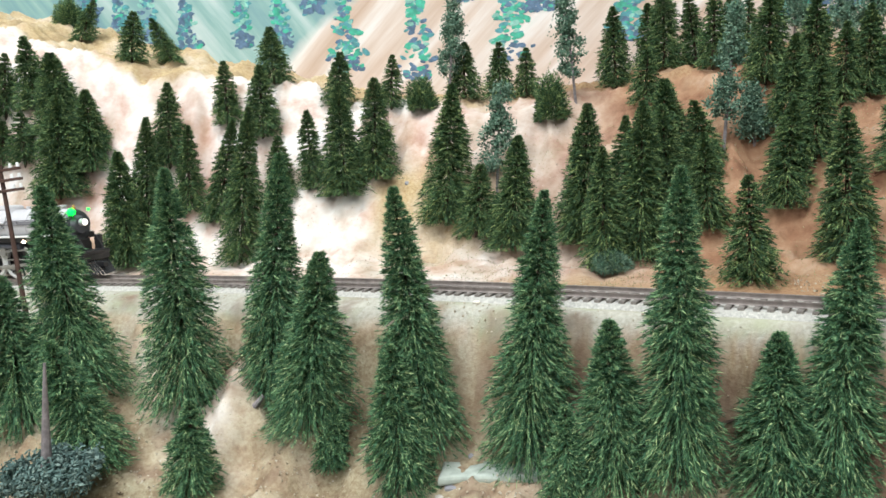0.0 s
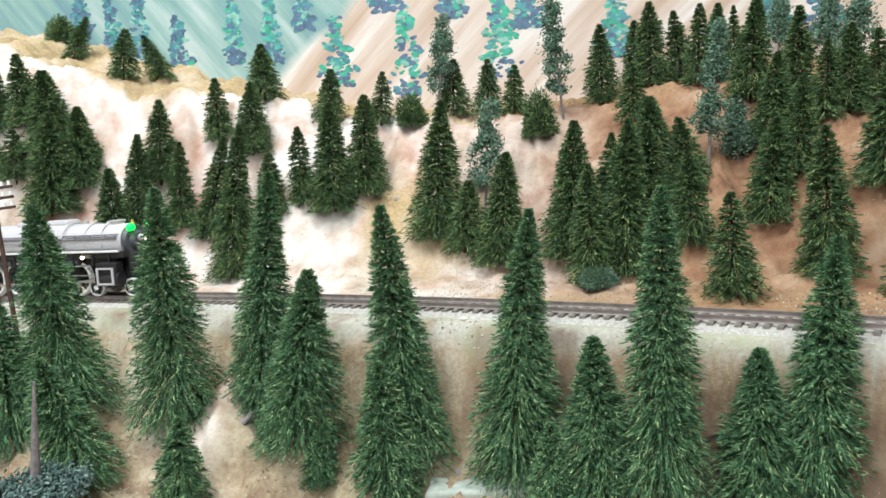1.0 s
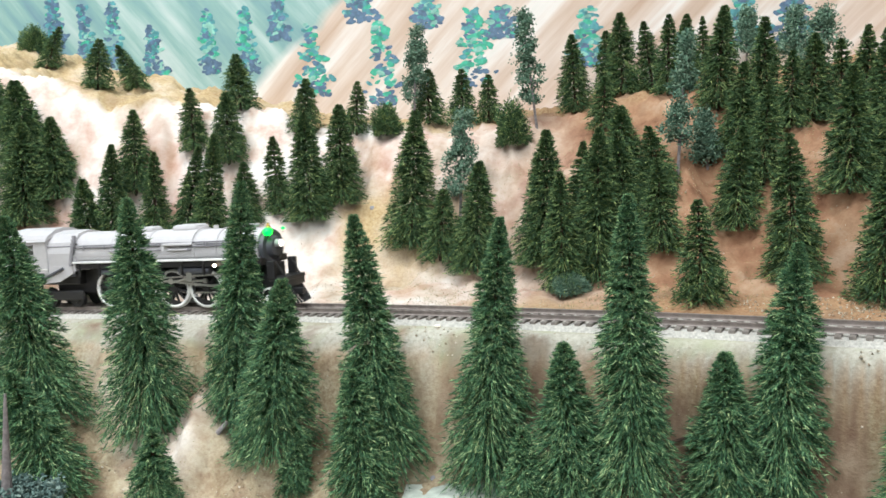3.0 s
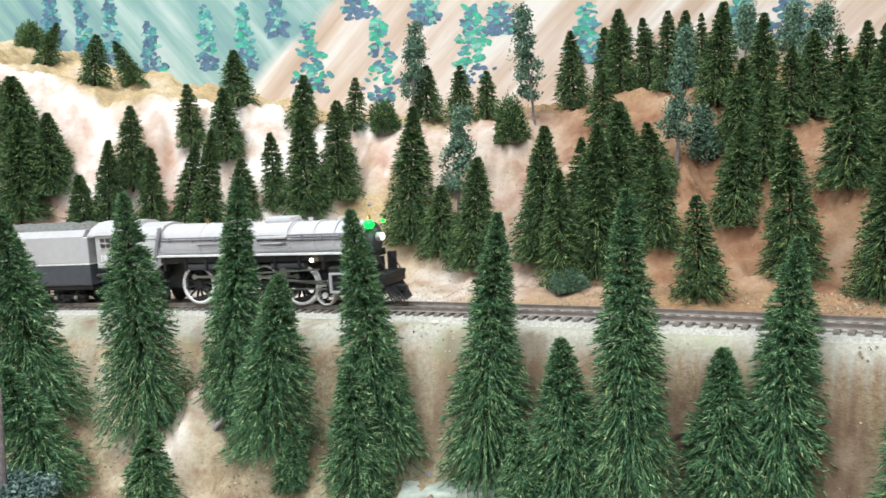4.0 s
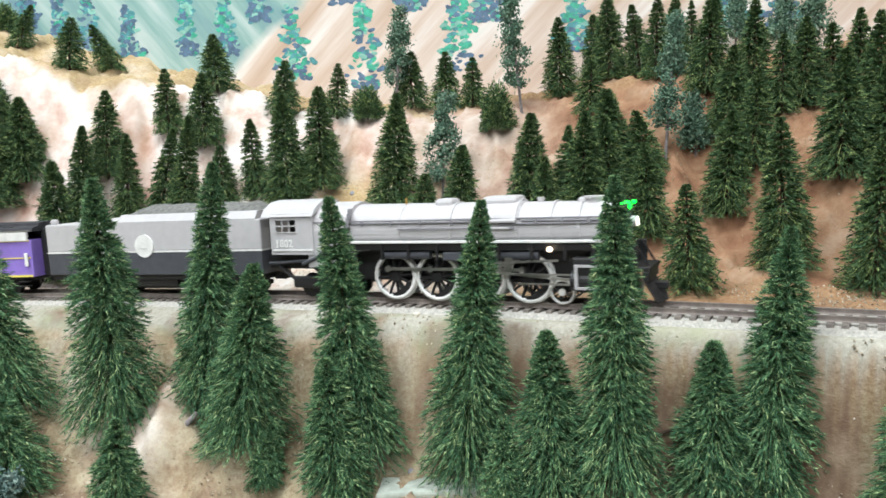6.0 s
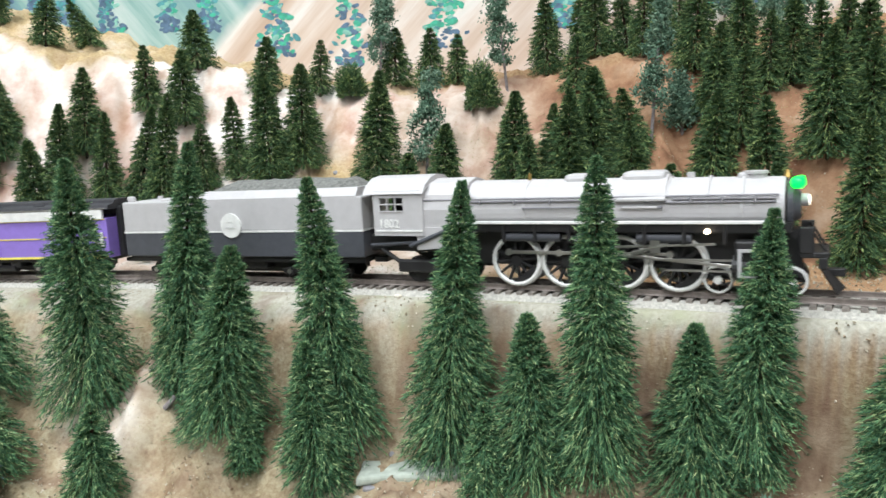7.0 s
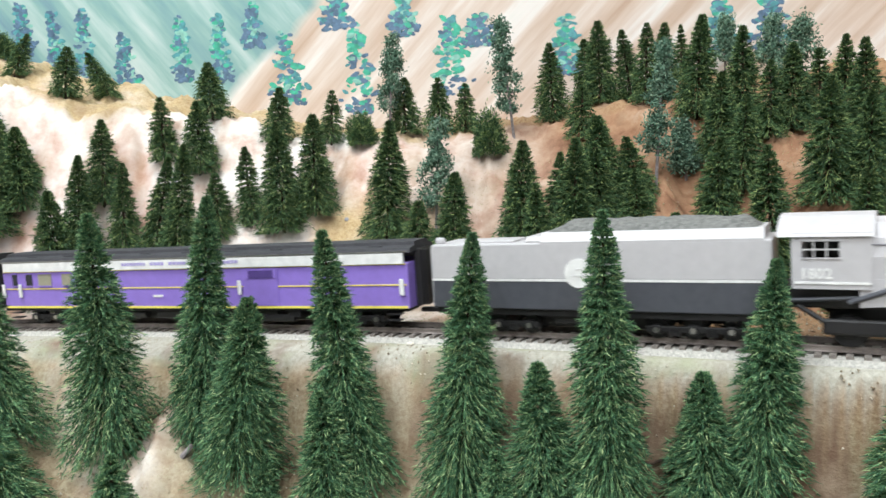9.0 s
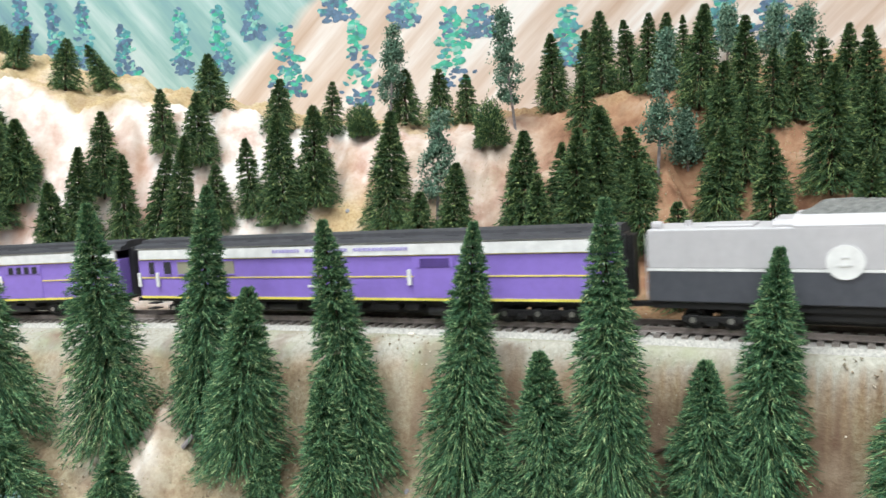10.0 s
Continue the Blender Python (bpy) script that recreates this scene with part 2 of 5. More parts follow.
def rough_ground(x, y):
    z = float(ground(x, y))
    u = y - near_rail(max(-1.4, min(0.55, x)))
    calm = float(smooth_step((abs(u - 0.008) - 0.028) / 0.03)) * (1.0 if u < 0 else 0.3 + 0.7 * float(smooth_step((u - 0.06) / 0.07)))
    p = Vector((x, y, 0))
    gully = noise.ridged_multi_fractal(Vector((x * 26 + 0.3 * y, y * 9, 1)), 0.9, 2.1, 4, 1.0, 2.0) - 1.0
    crag = noise.ridged_multi_fractal(p * 60, 1.0, 2.0, 4, 1.0, 2.0) - 1.0
    return z + calm * (0.010 * noise.fractal(p * 17, 1.0, 2.0, 5) + 0.0072 * gully + 0.0042 * crag + 0.0014 * noise.noise(p * 180))


def height_at(x, y):
    return rough_ground(x, y)


def build_terrain():
    gx = np.concatenate([np.linspace(-1.4, -0.5, 90), np.linspace(-0.5, 0.5, 370)[1:], np.linspace(0.5, 0.85, 40)[1:]])
    nx, ny = len(gx), 260
    verts, turf, bed, stain_shade, pink, low_brown = [], [], [], [], [], []
    for j in range(ny):
        for i in range(nx):
            x = gx[i]
            y = 0.13 + (0.80 - 0.15 * x - 0.13) * j / (ny - 1)
            verts.append((x, y, rough_ground(x, y)))
            u = y - near_rail(max(-1.4, min(0.55, x)))
            n1 = noise.fractal(Vector((x, y, 3)) * 14, 1.0, 2.0, 4)
            n2 = noise.fractal(Vector((x, y, 8)) * 40, 1.0, 2.0, 4)
            zz = verts[-1][2]
            b = float(smooth_step((zz + 0.024 + 0.008 * n2 if u < 0 else u + 1) / 0.010) * smooth_step((0.045 + 0.006 * n2 - u) / 0.008))
            lower = 1.0 if u < -0.02 else 0.0
            crest = float(np.interp(x, [-0.6, -0.3, -0.2, -0.1, 0.05, 0.12, 0.2, 0.45], [0.145, 0.142, 0.185, 0.21, 0.225, 0.265, 0.295, 0.29]))
            strip = float(smooth_step((u - crest + 0.012 * n1 + 0.006) / 0.016))
            apron = float(smooth_step((0.10 + 0.03 * n1 - u) / 0.03)) * (0.25 + 0.75 * float(smooth_step((x + 0.02) / 0.1)))
            cone = float(bump_at(x, y, -0.050, 0.592, 0.032, 0.030, 1.0)) + float(bump_at(x, y, 0.0, 0.56, 0.05, 0.03, 0.8))
            grown = 0.9 * strip + 0.8 * apron + 1.0 * cone + 0.25 * n1 + 0.35 * n2 if not lower else 0.72 + 0.5 * n1 + 0.45 * n2 - float(bump_at(x, y, -0.118, 0.39, 0.016, 0.03, 0.5))
            turf.append(min(1, max(0, grown)))
            # where the hollows get their shade as pink colour
            hollow_shade = float(bump_at(x, y, -0.33, 0.60, 0.035, 0.045, 1.0) + bump_at(x, y, -0.22, 0.622, 0.03, 0.03, 0.8) + bump_at(x, y, -0.03, 0.622, 0.03, 0.025, 0.9) + bump_at(x, y, -0.26, 0.645, 0.05, 0.02, 0.35))
            pink.append(min(1, max(0, hollow_shade * (0.75 + 1.2 * n2)) if u > 0 else 0))
            bed.append(b)
            # dark brown earth to the right, with the bank's shade coloured in
            earth_shade = float(smooth_step((x + 0.06) / 0.12) * smooth_step((-zz - 0.020 - 0.006 * n2) / 0.014)) if u < 0 else 0.0
            low_brown.append(float(smooth_step((-zz - 0.016 - 0.006 * n2) / 0.012)) * min(1, max(0, 0.8 + 0.7 * n1 - float(bump_at(x, y, -0.118, 0.39, 0.020, 0.03, 0.55)))) if u < 0 else 0.0)
            stain_shade.append(min(0.9, max(0, (n2 * 1.3 + n1 * 0.7 - 0.15) * (1.2 if lower else 0.45) + (0.35 + 0.45 * float(smooth_step((x - 0.05) / 0.08))) * earth_shade * (1 + 1.5 * n2) + float(bump_at(x, y, -0.122, 0.383, 0.006, 0.012, 1.1)) * max(0, 0.6 + 1.5 * n2))))
    idx = np.arange(nx * ny).reshape(ny, nx)
    faces = np.stack([idx[:-1, :-1], idx[:-1, 1:], idx[1:, 1:], idx[1:, :-1]], -1).reshape(-1, 4)
    ob = part_np("ground", np.array(verts), faces, TERRAIN, smooth=True)
    for name, values in (("turf", turf), ("bed", bed), ("stain_shade", stain_shade), ("pink", pink), ("low_brown", low_brown)):
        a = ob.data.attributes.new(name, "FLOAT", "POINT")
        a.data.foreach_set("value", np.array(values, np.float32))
    return tagged(ob, "sculpted plaster hillside with sand turf and pale ballast shoulder", "ground", kind="structure")


build_terrain()


# ---- track ----
def sweep(bm, s0, s1, n, side, outline):
    """A band with a closed outline (across, up) swept along the track."""
    rings = []
    for i in range(n + 1):
        s = s0 + (s1 - s0) * i / n
        x, y, a = on_track(s, side)
        rings.append([bm.verts.new((x - math.sin(a) * v, y + math.cos(a) * v, z)) for v, z in outline])
    k = len(outline)
    for p, q in zip(rings, rings[1:]):
        for i in range(k):
            bm.faces.new((p[i], p[(i + 1) % k], q[(i + 1) % k], q[i]))
    bmesh.ops.recalc_face_normals(bm, faces=bm.faces[:])
    return bm


def build_track():
    root = tagged(new("railway_track"), "model railway track with weathered steel rails on brown ties", "railway track", kind="structure")
    bed = sweep(bmesh.new(), -1.42, 0.60, 150, GAUGE / 2, [(-0.021, -0.009), (-0.0165, -0.0042), (0.0165, -0.0042), (0.021, -0.009)])
    part("ballast", bed, BALLAST, root, "pale grey ballast bed")
    for side in (0.0, GAUGE):
        rail = sweep(bmesh.new(), -1.42, 0.60, 200, side, [(-0.0012, -0.0026), (-0.0004, -0.0021), (-0.0004, -0.0009), (-0.0006, -0.0006), (-0.0006, 0), (0.0006, 0), (0.0006, -0.0006), (0.0004, -0.0009), (0.0004, -0.0021), (0.0012, -0.0026)])
        part("rail", rail, RAIL, root)
    tie = add_box(bmesh.new(), -0.0014, 0.0014, -0.0145, 0.0145, -0.0048, -0.0028, 0.0002)
    me = bpy.data.meshes.new("tie")
    tie.to_mesh(me)
    tie.free()
    me.materials.append(TIE)
    for i in range(-200, 94):
        x, y, a = on_track(i * 0.0062 + random.uniform(-0.0003, 0.0003))
        ob = new("tie", me)
        ob.parent = root
        ob.matrix_basis = pose(x, y, 0, 0, 0, math.degrees(a) + random.uniform(-1.5, 1.5))


BALLAST = painted("grey_ballast", (0.46, 0.44, 0.40), 0.95, 0, 0.3, 700)
build_track()


# ---- trees ----
def bristles(rng, roots, dirs, lengths, thick, droop):
    """Thin three-sided tapering needles, each bent once: verts and faces."""
    n = len(roots)
    side = np.cross(dirs, np.array([0, 0, 1.0]))
    side /= np.maximum(np.linalg.norm(side, axis=1, keepdims=True), 1e-6)
    up = np.cross(side, dirs)
    mid = roots + dirs * (lengths * 0.55)[:, None]
    tip = roots + dirs * lengths[:, None]
    tip[:, 2] -= droop * lengths
    mid[:, 2] -= droop * lengths * 0.22
    ang = rng.uniform(0, 6.28, n)
    verts = np.zeros((n, 7, 3))
    for k in range(3):
        a = ang + k * 2.094
        off = side * np.cos(a)[:, None] + up * np.sin(a)[:, None]
        verts[:, k] = roots + off * (thick * 0.6)[:, None]
        verts[:, 3 + k] = mid + off * thick[:, None]
    verts[:, 6] = tip
    tri = []
    for k in range(3):
        j = (k + 1) % 3
        tri += [(k, j, 3 + j), (k, 3 + j, 3 + k), (3 + k, 3 + j, 6)]
    faces = (np.array(tri)[None] + (np.arange(n) * 7)[:, None, None]).reshape(-1, 3)
    return verts.reshape(-1, 3), faces


def spikes(rng, roots, dirs, lengths, thick):
    """Short straight three-sided needles."""
    n = len(roots)
    side = np.cross(dirs, np.array([0.2, 0.1, 1.0]))
    side /= np.maximum(np.linalg.norm(side, axis=1, keepdims=True), 1e-6)
    up = np.cross(side, dirs)
    ang = rng.uniform(0, 6.28, n)
    verts = np.zeros((n, 4, 3))
    for k in range(3):
        a = ang + k * 2.094
        verts[:, k] = roots + dirs * (lengths * 0.3)[:, None] + (side * np.cos(a)[:, None] + up * np.sin(a)[:, None]) * thick[:, None]
    verts[:, 3] = roots + dirs * lengths[:, None]
    faces = (np.array([(0, 1, 3), (1, 2, 3), (2, 0, 3)])[None] + (np.arange(n) * 4)[:, None, None]).reshape(-1, 3)
    return verts.reshape(-1, 3), faces


def blades(rng, roots, dirs, lengths, thick):
    """Fine needles, one narrow triangle each, turned at random about their length."""
    n = len(roots)
    side = np.cross(dirs, rng.normal(0, 1, (n, 3)))
    side /= np.maximum(np.linalg.norm(side, axis=1, keepdims=True), 1e-6)
    verts = np.zeros((n, 3, 3))
    verts[:, 0] = roots + side * thick[:, None]
    verts[:, 1] = roots - side * thick[:, None]
    verts[:, 2] = roots + dirs * lengths[:, None]
    return verts.reshape(-1, 3), np.arange(n * 3).reshape(-1, 3)


SEED = [11]


def spruce(x, y, top, r, material, lean=0.0, hang=0.0, count=None, depth=0.0, label="dark green bottle-brush spruce with drooping bristle branches"):
    """A bottle-brush model spruce: its tip at (x, y, top), skirt down to about hang, foot on the ground."""
    SEED[0] += 1
    rng = np.random.default_rng(SEED[0])
    bx, by = x + lean, y + depth
    foot = height_at(bx, by)
    skirt = max(hang, foot - 0.001)
    skirt = min(skirt, foot + 0.012)
    h = top - skirt
    near = material is NEEDLE
    r = min(r * (1.05 if near else 1.17), h * 0.38)
    n = count or int(min(2600, max(900, h * 24000)) if near else min(1900, max(600, h * r * 1.0e6)))
    root = new("spruce_tree")
    root.matrix_basis = pose(bx, by, foot)
    tagged(root, label, "tree", "model trees")
    # axis from skirt to tip, with a slight bow
    tx, ty, z0 = x - bx, y - by, skirt - foot
    trunk = bmesh.new()
    add_cyl(trunk, (0, 0, -0.006), (tx * 0.5, ty * 0.5, z0 + h * 0.5), 0.0015, 0.0011, 8)
    add_cyl(trunk, (tx * 0.5, ty * 0.5, z0 + h * 0.5), (tx, ty, z0 + h - 0.002), 0.0011, 0.0004, 8)
    part("trunk", trunk, BARK, root)
    f = 1 - rng.uniform(0.0, 1.0, n) ** 1.22
    tiers = max(10, int(h / 0.0038))
    pull = np.clip(0.10 + 0.5 * f, 0, 0.36) * (1.0 if near else 0.85)
    f = np.clip((np.floor(f * tiers) + 0.5) / tiers * pull + f * (1 - pull), 0, 0.995)
    a = rng.uniform(0, 2 * math.pi, n)
    wave = 1 + 0.07 * np.sin(f * 15 + rng.uniform(0, 6)) + 0.08 * np.sin(a * 2 + rng.uniform(0, 6) + f * 5) + 0.07 * np.sin(a * 5 + f * 23)
    reach = 1.12 * r * (0.025 + 0.975 * (1 - f) ** rng.uniform(0.74, 0.86)) * wave * np.where(rng.random(n) < 0.7, rng.uniform(0.82, 1.08, n), rng.uniform(0.45, 0.9, n))
    reach = reach * (np.where(f < 0.10, 0.70 + f * 3.0, 1.0) if near else np.where(f < 0.06, 0.85 + f * 2.5, 1.06))
    pitch = np.radians(np.interp(f, [0, 0.3, 0.7, 1.0], [-38, -20, -5, 14] if near else [-24, -16, -4, 16]) + rng.normal(0, 8, n))
    dirs = np.stack([np.cos(a) * np.cos(pitch), np.sin(a) * np.cos(pitch), np.sin(pitch)], 1)
    length = reach / np.maximum(np.cos(pitch), 0.7)
    zc = np.minimum(z0 + f * h + np.maximum(0, -np.sin(pitch)) * length * 0.5, z0 + h * (0.93 + 0.07 * f))
    g = (zc - z0) / h
    roots = np.stack([tx * g, ty * g, zc], 1)
    bend = np.interp(f, [0, 0.5, 1], [0.22, 0.10, -0.05]) * rng.uniform(0.4, 1.5, n)
    if near:
        v, fc = bristles(rng, roots, dirs, length, np.full(n, 0.00016), bend)
    else:
        v, fc = spikes(rng, roots, dirs, length, np.full(n, 0.0004))
    # short flocked needles along the outer part of every branch
    m = 20 if near else 12
    k = np.repeat(np.arange(n), m)
    q = rng.uniform(0.10, 1.0, n * m) ** 0.72
    base = roots[k] + dirs[k] * (length[k] * q)[:, None]
    base[:, 2] -= bend[k] * length[k] * q ** 2
    way = dirs[k] + rng.normal(0, 0.36, (n * m, 3))
    way[:, 2] -= 0.02
    way /= np.linalg.norm(way, axis=1, keepdims=True)
    size = (0.0029 if near else 0.0034) * rng.uniform(0.55, 1.25, n * m) * np.clip(r / 0.020, 0.6, 1.15) * np.clip(0.50 + 1.4 * (1 - f[k]), 0.50, 1.0)
    w, wf = blades(rng, base, way, size, rng.uniform(0.00018, 0.00036, n * m) * (1.0 if near else 1.45))
    v, fc = np.concatenate([v, w]), np.concatenate([fc, wf + len(v)])
    v[:, 2] = np.maximum(v[:, 2], -0.0015)
    part_np("crown", v, fc, material, root)
    return root


def clumps(rng, centres, size, per):
    """Small leaf clumps: crossed tiny leaves round each centre."""
    n = len(centres) * per
    c = np.repeat(centres, per, 0) + rng.normal(0, 1, (n, 3)) * np.repeat(size, per)[:, None] * 0.5
    d = rng.normal(0, 1, (n, 3))
    d /= np.linalg.norm(d, axis=1, keepdims=True)
    return bristles(rng, c, d, rng.uniform(0.0012, 0.0030, n), rng.uniform(0.0004, 0.0008, n), np.zeros(n))


def pale_tree(x, y, top, r, hang, lean=0.0, label="pale blue-green loose-leaved tree with a thin trunk", clusters=70):
    SEED[0] += 1
    rng = np.random.default_rng(SEED[0])
    bx, by = x + lean, y
    foot = height_at(bx, by)
    root = tagged(new("pale_tree"), label, "tree", "model trees")
    root.matrix_basis = pose(bx, by, foot)
    h = top - foot
    bm = bmesh.new()
    add_cyl(bm, (0, 0, -0.004), (-lean * 0.5, 0, h * 0.5), 0.0012, 0.0009, 7)
    add_cyl(bm, (-lean * 0.5, 0, h * 0.5), (-lean, 0, h * 0.98), 0.0009, 0.0003, 7)
    low = max(0.1, (hang - foot) / h)
    f = rng.uniform(low, 1, clusters)
    a = rng.uniform(0, 6.28, clusters)
    rad = 1.2 * r * (0.25 + 0.75 * (1 - (f - low) / (1 - low))) * rng.uniform(0.2, 1.0, clusters)
    c = np.stack([np.cos(a) * rad - lean * f, np.sin(a) * rad, h * f], 1)
    for q in c[::3]:
        add_cyl(bm, (-lean * q[2] / h, 0, q[2] - 0.003), tuple(q), 0.0005, 0.0002, 5)
    part("trunk", bm, TRUNK_GREY, root)
    v, fc = clumps(rng, c, rng.uniform(0.003, 0.0060, clusters), 46)
    part_np("crown", v, fc, PALE_LEAF, root)
    return root


def bush(x, y, r, h, material=NEEDLE_DARK, z=None, label="round dark green bush of clipped bristles"):
    SEED[0] += 1
    rng = np.random.default_rng(SEED[0])
    foot = height_at(x, y) if z is None else z
    root = tagged(new("bush"), label, "bush", "model bushes")
    root.matrix_basis = pose(x, y, foot)
    n = 5200
    a, e = rng.uniform(0, 6.28, n), np.arcsin(rng.uniform(-0.1, 1, n))
    d = np.stack([np.cos(a) * np.cos(e), np.sin(a) * np.cos(e), np.sin(e)], 1)
    lump = 1 + 0.16 * np.sin(a * 3 + 1) * np.cos(e * 4) + 0.12 * np.sin(a * 5 + e * 6)
    start = d * np.array([r, r, h]) * (lump * rng.uniform(0.25, 0.93, n) ** 0.6)[:, None] + np.array([0, 0, 0.001])
    way = d + rng.normal(0, 0.45, (n, 3))
    way /= np.linalg.norm(way, axis=1, keepdims=True)
    v, fc = spikes(rng, start, way, rng.uniform(0.002, 0.0048, n), rng.uniform(0.0003, 0.0006, n))
    part("stem", add_cyl(bmesh.new(), (0, 0, -0.004), (0, 0, h * 0.5), 0.001, 0.0006, 6), BARK, root)
    part_np("crown", v, fc, material, root)
    return root


spruce(-0.2198, 0.3991, 0.0688, 0.0282, NEEDLE, lean=0.0123, hang=-0.043)
spruce(-0.1447, 0.3906, 0.0744, 0.0251, NEEDLE, lean=0.0018, hang=-0.048)
spruce(-0.0845, 0.3985, 0.0794, 0.0212, NEEDLE, lean=-0.0150, hang=-0.049)
spruce(-0.0597, 0.3730, 0.0291, 0.0237, NEEDLE, lean=-0.0129, hang=-0.099)
spruce(-0.0217, 0.3769, 0.0594, 0.0222, NEEDLE, lean=0.0098, hang=-0.065)
spruce(-0.0244, 0.3567, -0.0147, 0.0203, NEEDLE, lean=0.0020, hang=-0.094)
spruce(0.0518, 0.3653, 0.0547, 0.0233, NEEDLE, lean=-0.0138, hang=-0.073)
spruce(0.0771, 0.3398, -0.0026, 0.0207, NEEDLE, lean=0.0008, hang=-0.087)
spruce(0.1063, 0.3279, 0.0638, 0.0205, NEEDLE, lean=-0.0025, hang=-0.062)
spruce(0.1448, 0.3259, -0.0069, 0.0218, NEEDLE, lean=-0.0018, hang=-0.081)
spruce(0.1758, 0.3245, 0.0393, 0.0207, NEEDLE, lean=-0.0109, hang=-0.070)
spruce(-0.1181, 0.3385, -0.0339, 0.0152, NEEDLE, lean=-0.0036, hang=-0.085)
spruce(-0.0533, 0.3610, -0.0463, 0.0141, NEEDLE, lean=-0.0079, hang=-0.096)
spruce(0.0563, 0.3349, -0.0396, 0.0138, NEEDLE, lean=-0.0002, hang=-0.084)
spruce(-0.2437, 0.3882, 0.0214, 0.0271, NEEDLE, lean=0.0061, hang=-0.058)
spruce(-0.1978, 0.3572, -0.0083, 0.0342, NEEDLE, lean=0.0217, hang=-0.093)
spruce(0.2145, 0.2891, 0.0057, 0.0222, NEEDLE, lean=-0.0088, hang=-0.058)
spruce(-0.3810, 0.7628, 0.2512, 0.0160, NEEDLE_DARK, lean=-0.0201, hang=0.2124)
spruce(-0.3030, 0.6888, 0.2205, 0.0139, NEEDLE_DARK, lean=-0.0072, hang=0.1767)
spruce(-0.3180, 0.7521, 0.2266, 0.0134, NEEDLE_DARK, lean=0.0203, hang=0.1826)
spruce(-0.1730, 0.6767, 0.1956, 0.0230, NEEDLE_DARK, lean=0.0006, hang=0.1475)
spruce(-0.2070, 0.6480, 0.1647, 0.0135, NEEDLE_DARK, lean=0.0001, hang=0.1114)
spruce(-0.1710, 0.6348, 0.1574, 0.0156, NEEDLE_DARK, lean=-0.0016, hang=0.0997)
spruce(-0.2473, 0.6237, 0.1468, 0.0155, NEEDLE_DARK, lean=-0.0043, hang=0.0789)
spruce(-0.1519, 0.6091, 0.0966, 0.0146, NEEDLE_DARK, lean=-0.0006, hang=0.0444)
spruce(-0.1278, 0.6139, 0.1167, 0.0124, NEEDLE_DARK, lean=0.0012, hang=0.0548)
spruce(-0.1080, 0.6650, 0.1682, 0.0152, NEEDLE_DARK, lean=-0.0058, hang=0.1236)
spruce(-0.0979, 0.6027, 0.1333, 0.0189, NEEDLE_DARK, lean=0.0001, hang=0.0489)
spruce(-0.0695, 0.6081, 0.1379, 0.0172, NEEDLE_DARK, lean=-0.0035, hang=0.0600)
spruce(-0.0609, 0.6562, 0.1620, 0.0106, NEEDLE_DARK, lean=-0.0043, hang=0.1185)
spruce(-0.0005, 0.6708, 0.1699, 0.0147, NEEDLE_DARK, lean=-0.0026, hang=0.1237)
spruce(0.0294, 0.6514, 0.1653, 0.0133, NEEDLE_DARK, lean=-0.0014, hang=0.1206)
spruce(0.0518, 0.6494, 0.1591, 0.0114, NEEDLE_DARK, lean=-0.0018, hang=0.1206)
spruce(0.0417, 0.5322, 0.0846, 0.0178, NEEDLE_DARK, lean=-0.0077, hang=0.0093)
spruce(0.0146, 0.5449, 0.0664, 0.0154, NEEDLE_DARK, lean=-0.0059, hang=0.0171)
spruce(0.0879, 0.5176, 0.1023, 0.0191, NEEDLE_DARK, lean=-0.0054, hang=0.0139)
spruce(0.0917, 0.4772, 0.0739, 0.0141, NEEDLE_DARK, lean=-0.0003, hang=0.0028)
spruce(0.1240, 0.6582, 0.1885, 0.0143, NEEDLE_DARK, lean=0.0010, hang=0.1241)
spruce(0.1406, 0.5945, 0.1443, 0.0129, NEEDLE_DARK, lean=-0.0021, hang=0.1064)
spruce(0.1663, 0.6650, 0.2048, 0.0158, NEEDLE_DARK, lean=0.0004, hang=0.1380)
spruce(0.1606, 0.7059, 0.1976, 0.0127, NEEDLE_DARK, lean=-0.0002, hang=0.1428)
spruce(0.1853, 0.6626, 0.1957, 0.0133, NEEDLE_DARK, lean=0.0070, hang=0.1376)
spruce(0.1195, 0.4923, 0.1007, 0.0174, NEEDLE_DARK, lean=-0.0050, hang=0.0032)
spruce(0.1399, 0.5312, 0.1161, 0.0201, NEEDLE_DARK, lean=0.0007, hang=0.0505)
spruce(0.1580, 0.5294, 0.1010, 0.0173, NEEDLE_DARK, lean=0.0109, hang=0.0529)
spruce(0.1321, 0.5011, 0.0981, 0.0154, NEEDLE_DARK, lean=0.0044, hang=0.0261)
spruce(0.1531, 0.4834, 0.0793, 0.0148, NEEDLE_DARK, lean=0.0028, hang=0.0225)
spruce(0.1986, 0.6284, 0.1936, 0.0122, NEEDLE_DARK, lean=-0.0027, hang=0.1322)
spruce(0.2135, 0.6315, 0.1933, 0.0136, NEEDLE_DARK, lean=-0.0034, hang=0.1349)
spruce(0.2309, 0.5910, 0.1898, 0.0161, NEEDLE_DARK, lean=-0.0078, hang=0.1153)
spruce(0.2447, 0.6981, 0.2031, 0.0075, NEEDLE_DARK, lean=-0.0008, hang=0.1593)
spruce(0.2541, 0.5742, 0.1767, 0.0148, NEEDLE_DARK, lean=-0.0027, hang=0.1029)
spruce(0.2301, 0.5045, 0.1219, 0.0138, NEEDLE_DARK, lean=-0.0041, hang=0.0597)
spruce(0.2125, 0.5002, 0.0961, 0.0166, NEEDLE_DARK, lean=-0.0061, hang=0.0330)
